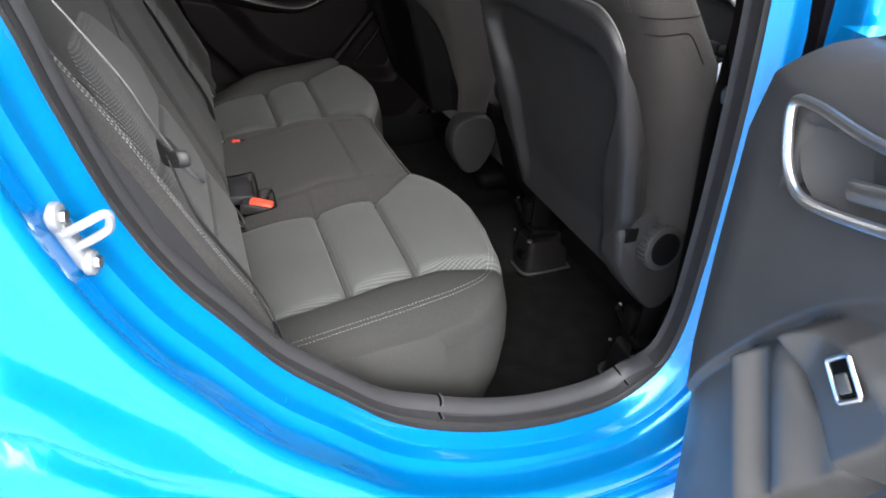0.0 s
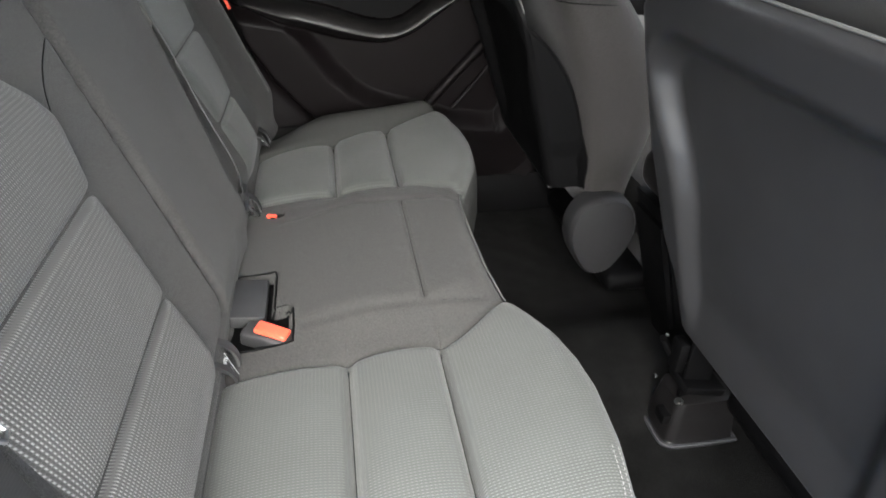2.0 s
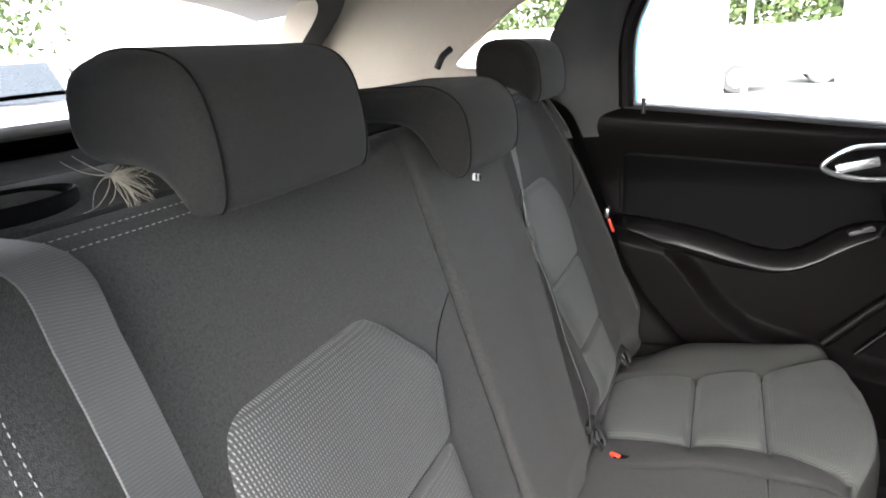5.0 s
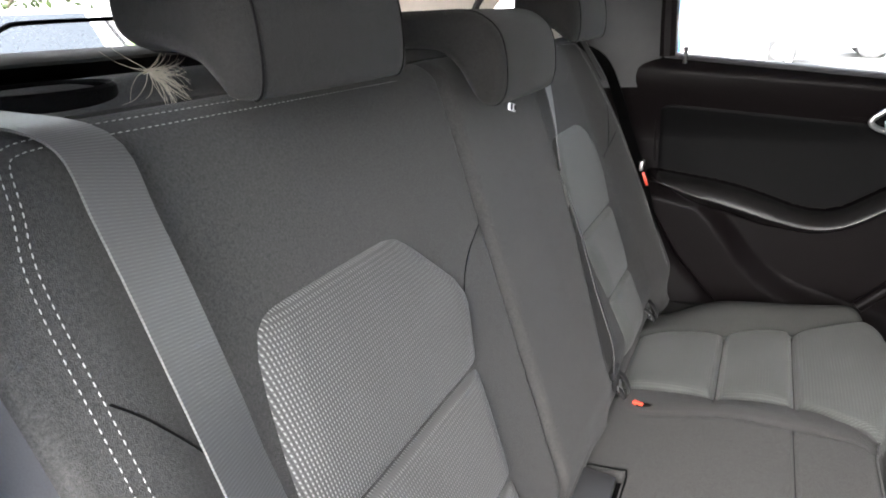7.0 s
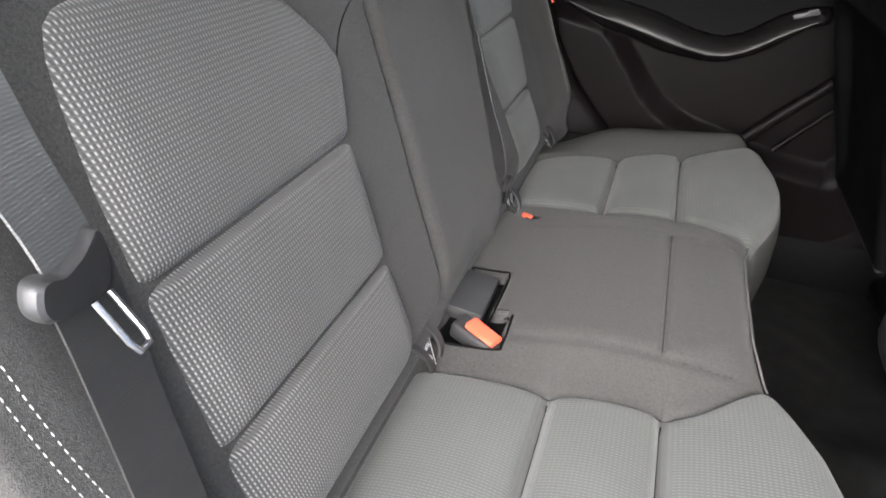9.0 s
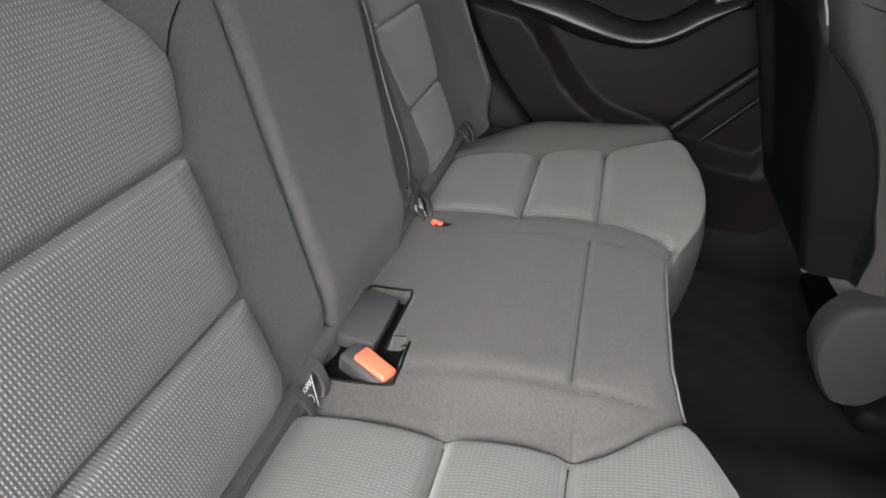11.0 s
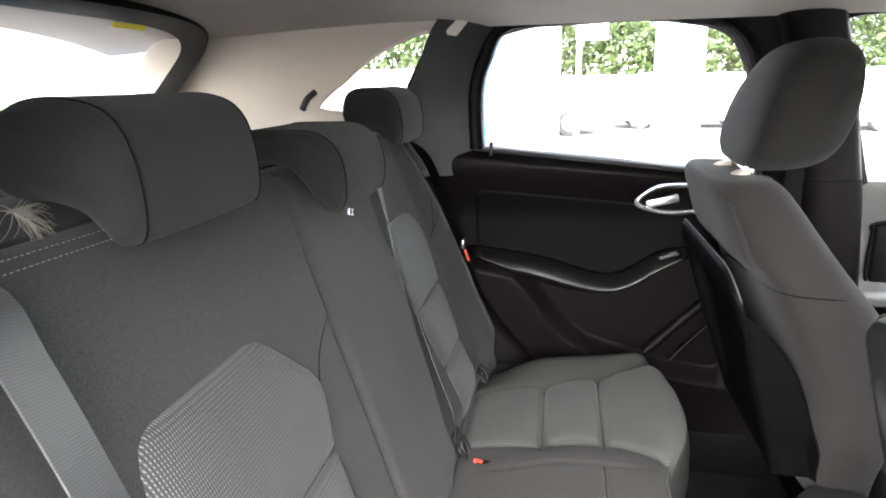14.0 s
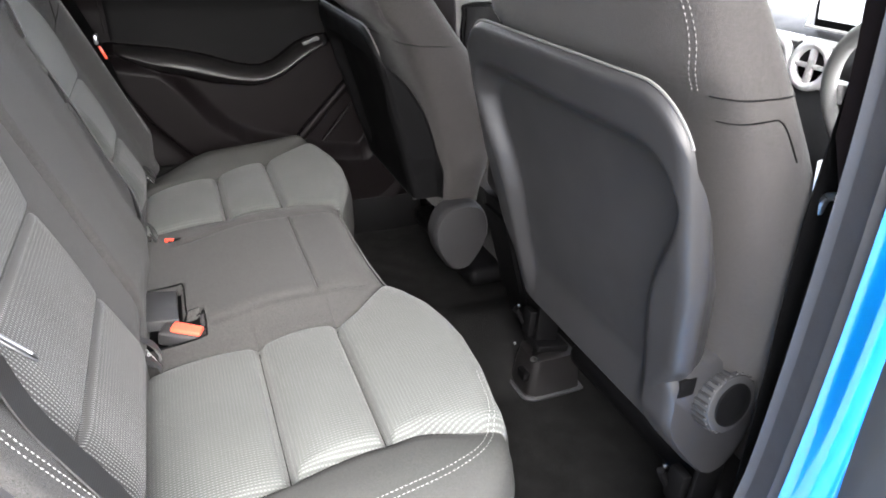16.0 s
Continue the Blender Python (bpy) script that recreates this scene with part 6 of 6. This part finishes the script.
def build_open_door():
    ob = thing("rear_door_open", "open blue rear door with dark grey moulded trim", "car door")
    zs = np.linspace(0.38, 1.178, 210)
    ss = np.concatenate([np.linspace(0, 0.52, 170), np.linspace(0.53, 1, 30)])

    def face(z, t):
        l = door_left(z)
        s = l + (0.85 - l) * t ** 1.5
        return on_door(s, z, door_h(s, z))

    def back(z, t):
        l = door_left(z) + 0.004
        s = l + (0.85 - l) * t ** 1.5
        return on_door(s, z, -0.06)
    part("trim_panel", slab(face, back, zs, ss), OPENTRIM, ob, "dark grey moulded door trim", 50)

    def outer(z, t):
        l = door_left(min(z, 1.1)) - 0.018
        return on_door(l + (0.90 - l) * t, z, -0.075 - 0.0)
    part("outer_skin", slab(outer, lambda z, t: np.array(outer(z, t)) - DOOR_N * (0.055 + 0.03 * math.sin(math.pi * min(1, max(0, (z - 0.33) / 0.8)))), np.linspace(0.33, 1.13, 20), np.linspace(0, 1, 16)), PAINT, ob, "blue painted door skin", 40)
    fr = spline([(0.018, 1.074), (0.030, 1.035), (0.052, 1.008), (0.088, 1.000), (0.176, 1.024), (0.26, 1.055), (0.27, 1.10), (0.14, 1.084), (0.05, 1.084)], 80, True)
    part("handle_frame", tube([on_door(s, z, door_h(0.0, 1.03) + 0.010) for s, z in fr], 0.0055, 10, True), CHROME, ob, "satin chrome handle surround")
    part("handle_cup", ([tuple(on_door(0.14, 1.045, -0.05))] + [tuple(on_door(s, z, -0.01)) for s, z in fr], [(0, i + 1, (i + 1) % 80 + 1) for i in range(80)]), DOORTRIM, ob)
    part("handle_lever", tube([on_door(s, z, 0.0) for s, z in spline([(0.125, 1.035), (0.16, 1.046), (0.20, 1.058), (0.25, 1.072)], 14)], 0.010, 10, False, 0.6), CHROME, ob, "satin chrome pull lever")
    m = Matrix(((DOOR_S[0], 0, DOOR_N[0], 0), (DOOR_S[1], 0, DOOR_N[1], 0), (0, 1, 0, 0), (0, 0, 0, 1)))
    c = on_door(0.228, 0.906, door_h(0.228, 0.906) + 0.001)
    tilt = Matrix.Translation(c) @ m @ Matrix.Rotation(radians(55), 4, "Z") @ Matrix.Scale(0.63, 4)
    sw = part("window_switch", moved(box(0, 0, 0.004, 0.036, 0.052, 0.012, 0.004, 3), tilt), LEATHER, ob)
    rect = [tilt @ Vector(q) for q in ((-0.022, -0.030, 0.008), (0.022, -0.030, 0.008), (0.022, 0.030, 0.008), (-0.022, 0.030, 0.008))]
    loop = [rect[i].lerp(rect[(i + 1) % 4], t) for i in range(4) for t in (0.06, 0.35, 0.65, 0.94)]
    part("switch_frame", tube(loop, 0.0024, 8, True), CHROME, sw, "satin chrome switch frame")
    part("switch_key", moved(box(0, -0.006, 0.009, 0.024, 0.028, 0.008, 0.003, 3), tilt), DOORTRIM, sw)
    part("stitching", stitches([on_door(s, z, door_h(s, z) + 0.0006) for s, z in [(0.066 - 0.503 * (z - 0.760), z) for z in np.linspace(0.770, 0.50, 40)]], 0.004, 0.004, 0.0008), SILL, ob)
    return ob


build_open_door()

strk = thing("door_striker", "pale steel door striker bolted to the shut face", "striker")
STRIKER = surface("zinc plated steel", (0.24, 0.25, 0.27), (0.16, 0.17, 0.19), 0.5, 0.2, 60, 500, 0.2)
base = Vector((-0.303, -0.806, 0.982))
turn_ = Matrix.Rotation(radians(-14), 3, "Y")
part("plate", join(box(base.x + 0.002, base.y + 0.012, base.z, 0.012, 0.026, 0.062, 0.005, 3, turn_), disc(base + Vector((-0.004, 0.008, 0.024)), (1, -0.25, 0), 0.013, 0.008, 0.003, 18), disc(base + Vector((0.010, 0.008, -0.026)), (1, -0.25, 0), 0.012, 0.008, 0.003, 18)), STRIKER, strk)
part("loop", tube(spline([(-0.302, -0.806, 0.992), (-0.285, -0.806, 0.999), (-0.268, -0.804, 1.005), (-0.264, -0.803, 1.002), (-0.266, -0.800, 0.991), (-0.270, -0.800, 0.986), (-0.284, -0.800, 0.979), (-0.298, -0.802, 0.975)], 30), 0.0042, 8), STRIKER, strk)
for dz, dx in ((0.024, 0.004), (-0.026, 0.018)):
    part("bolt_head", disc(base + Vector((dx, 0.006, dz)), (1, -0.25, 0), 0.007, 0.004, 0.0015, 6), STEEL, strk)


# ---- outside ----
LEAF = surface("green leaves", (0.055, 0.085, 0.020), (0.030, 0.050, 0.012), 0.6, 0, 0.6, 3, 0.0)
BARK = surface("grey bark", (0.16, 0.13, 0.10), (0.10, 0.08, 0.06), 0.9, 0, 3, 30, 0.6, 0.02)
RENDER = surface("white render", (0.80, 0.80, 0.78), (0.74, 0.74, 0.72), 0.8, 0, 1, 60, 0.2, 0.004)
CARWHITE = surface("white car paint", (0.80, 0.80, 0.80), (0.76, 0.76, 0.77), 0.25, 0, 2, 400, 0.0, coat=1.0)
DARKGLASS = surface("dark car glass", (0.02, 0.025, 0.03), (0.03, 0.035, 0.04), 0.08, 0, 2, 40, 0.0)
TYRE = surface("tyre rubber", (0.06, 0.06, 0.06), (0.08, 0.08, 0.08), 0.8, 0, 10, 120, 0.4, 0.004)
GRASS = surface("mown grass", (0.10, 0.17, 0.04), (0.07, 0.12, 0.03), 0.9, 0, 0.8, 40, 0.8, 0.03)


def tree(x, y, h, spread, seed):
    rnd = random.Random(seed)
    ob = thing("tree", "leafy green tree beyond the car park", "tree", "trees beyond the car park")
    limbs = [tube(spline([(x, y, 0), (x + 0.1, y, h * 0.25), (x - 0.05, y + 0.1, h * 0.5), (x + 0.1, y, h * 0.85)], 14), np.linspace(0.22, 0.05, 14), 10)]
    tips = []
    for k in range(9):
        a, zz = k * 2.4, h * (0.22 + 0.07 * k)
        q = (x + spread * 0.7 * math.cos(a), y + spread * 0.7 * math.sin(a), zz + h * 0.16)
        limbs.append(tube(spline([(x, y, zz), ((x + q[0]) / 2, (y + q[1]) / 2, zz + h * 0.05), q], 8), np.linspace(0.10, 0.03, 8), 7))
        tips.append(q)
    part("trunk", join(*limbs), BARK, ob)
    v, f = [], []
    for k in range(2600):
        c = Vector(tips[rnd.randrange(len(tips))]) if rnd.random() < 0.7 else Vector((x, y, h * rnd.uniform(0.3, 0.95)))
        d = Vector((rnd.gauss(0, 1), rnd.gauss(0, 1), rnd.gauss(0, 0.8))) * spread * 0.33
        p = c + d
        a = Vector((rnd.gauss(0, 1), rnd.gauss(0, 1), rnd.gauss(0, 1))).normalized()
        b = a.orthogonal().normalized()
        s = rnd.uniform(0.10, 0.24)
        i = len(v)
        n_ = a.cross(b) * s * 0.25
        v += [tuple(p - a * s), tuple(p - b * s * 0.5 + n_), tuple(p + a * s), tuple(p + b * s * 0.5 + n_)]
        f += [(i, i + 1, i + 2), (i, i + 2, i + 3)]
    me = part("crown", (v, f), LEAF, ob, "crown of many small leaves", 20)
    return ob


for k, (x, y, h, sp) in enumerate([(-7, 34, 8, 3.2), (-1.0, 30, 7.5, 3.0), (2.5, 33, 8.5, 3.4), (7.5, 31, 8, 3.2), (11.5, 34, 9, 3.4), (16, 33, 8, 3.3), (23, 36, 9, 3.5), (-26, 14, 8, 3.4), (-28, 7, 9, 3.6), (-27, 1, 8, 3.2), (-26, -5, 8, 3.4)]):
    tree(x, y, h, sp, k)


def hedge_stuff():
    rnd = random.Random(9)
    v, f = [], []
    for k in range(22000):
        x = rnd.uniform(-14, 30)
        crest = 4.2 + 0.5 * math.sin(x * 1.3) + 0.4 * math.sin(x * 2.9 + 1)
        z = crest * rnd.random() ** 0.75
        p = Vector((x, 27 + 0.6 * math.sin(x * 2.1) + rnd.gauss(0, 0.7), z))
        a = Vector((rnd.gauss(0, 1), rnd.gauss(0, 1), rnd.gauss(0, 1))).normalized()
        b = a.orthogonal().normalized()
        s = rnd.uniform(0.10, 0.2)
        i = len(v)
        v += [tuple(p - a * s), tuple(p - b * s * 0.6), tuple(p + a * s), tuple(p + b * s * 0.6)]
        f += [(i, i + 1, i + 2), (i, i + 2, i + 3)]
    return v, f


tagged(part("hedge", hedge_stuff(), LEAF), "tall dense green hedge along the car park edge", "hedge", kind="stuff")
tagged(part("verge", slab(lambda x, y: (x, y, 0.10), lambda x, y: (x, y, -0.05), np.linspace(-60, 60, 4), np.linspace(26, 60, 4)), GRASS), "mown grass verge behind the car park", "verge", kind="structure")

for x0_, x1_ in ((-1.75, -0.02), (1.80, 2.64)):
    col = thing("canopy_pillar", "broad white rendered pillar outside the car", "pillar", "canopy pillars")
    part("shaft", box((x0_ + x1_) / 2, 12.3, 2.4, x1_ - x0_, 0.6, 4.8, 0.03), RENDER, col)
    part("plinth", box((x0_ + x1_) / 2, 12.3, 0.06, x1_ - x0_ + 0.1, 0.7, 0.16, 0.02), RENDER, col)
# Added white slab: stands for the overexposed band below the hedge.
wall = thing("added_white_slab", "long low white slab added for an overexposed band", "wall", kind="structure")
part("slab_body", box(8, 24.6, 0.72, 46, 0.3, 1.48, 0.03), RENDER, wall)
sign = thing("car_park_sign", "plain white sign board on a slim post", "sign")
part("post", tube([(0.34, 12.5, 0), (0.34, 12.5, 3.2)], 0.05, 12), WHITEP, sign)
part("board", box(0.58, 12.48, 2.45, 0.62, 0.04, 0.75, 0.01), WHITEP, sign)


def parked_car(x, y, turn, label, long=4.1):
    ob = thing("parked_car", label, "car", "parked cars")
    m = Matrix.Translation((x, y, 0)) @ Matrix.Rotation(radians(turn), 4, "Z")
    side = spline([(-2.0, 0.30), (-2.05, 0.60), (-2.0, 0.95), (-1.85, 1.02), (-1.35, 1.42), (-0.4, 1.50), (0.4, 1.42), (1.05, 1.02), (1.8, 0.85), (2.05, 0.62), (2.05, 0.30), (1.0, 0.22), (-1.0, 0.22)], 70, True)
    rings = []
    for k in np.linspace(-1, 1, 21):
        e = 1 - 0.06 * abs(k) ** 6
        rings.append([tuple(m @ Vector((p[0] * e, 0.86 * k * (1 - 0.16 * step(0.95, 1.45, p[1])), 0.22 + (p[1] - 0.22) * e))) for p in side])
    part("body", loft(rings), CARWHITE, ob, "", 40)
    for sgn in (-1, 1):
        win = [(-1.25, 1.04), (0.95, 1.03), (0.38, 1.36), (-0.4, 1.42), (-1.15, 1.36)]
        v = [tuple(m @ Vector((p[0], sgn * (0.862 - 0.13 * step(0.95, 1.45, p[1])) * 1.0 + sgn * 0.012, p[1]))) for p in win]
        part("side_window", (v, [(0, 1, 2, 3, 4)]), DARKGLASS, ob)
        for wx in (-1.28, 1.28):
            tyre = part("wheel", moved(disc((wx, sgn * 0.70, 0.31), (0, sgn, 0), 0.31, 0.19, 0.03, 32), m), TYRE, ob)
            part("rim", moved(disc((wx, sgn * 0.885, 0.31), (0, sgn, 0), 0.20, 0.012, 0.004, 24), m), STEEL, tyre)
    v = [tuple(m @ Vector(q)) for q in ((1.02, -0.62, 1.06), (1.02, 0.62, 1.06), (0.46, 0.55, 1.40), (0.46, -0.55, 1.40))]
    part("windscreen", ([tuple(Vector(q) + m.to_3x3() @ Vector((0.03, 0, 0.03))) for q in v], [(0, 1, 2, 3)]), DARKGLASS, ob)
    return ob


parked_car(-1.05, 15.6, 0, "white parked car seen through the side window")
parked_car(3.35, 17.6, 0, "white parked car seen through the side window")
parked_car(8.5, 16.5, 8, "white parked car seen through the side window")
parked_car(-6.6, 3.2, -30, "white parked car seen through the rear window")
parked_car(-7.2, -1.6, -8, "white parked car seen through the rear window")
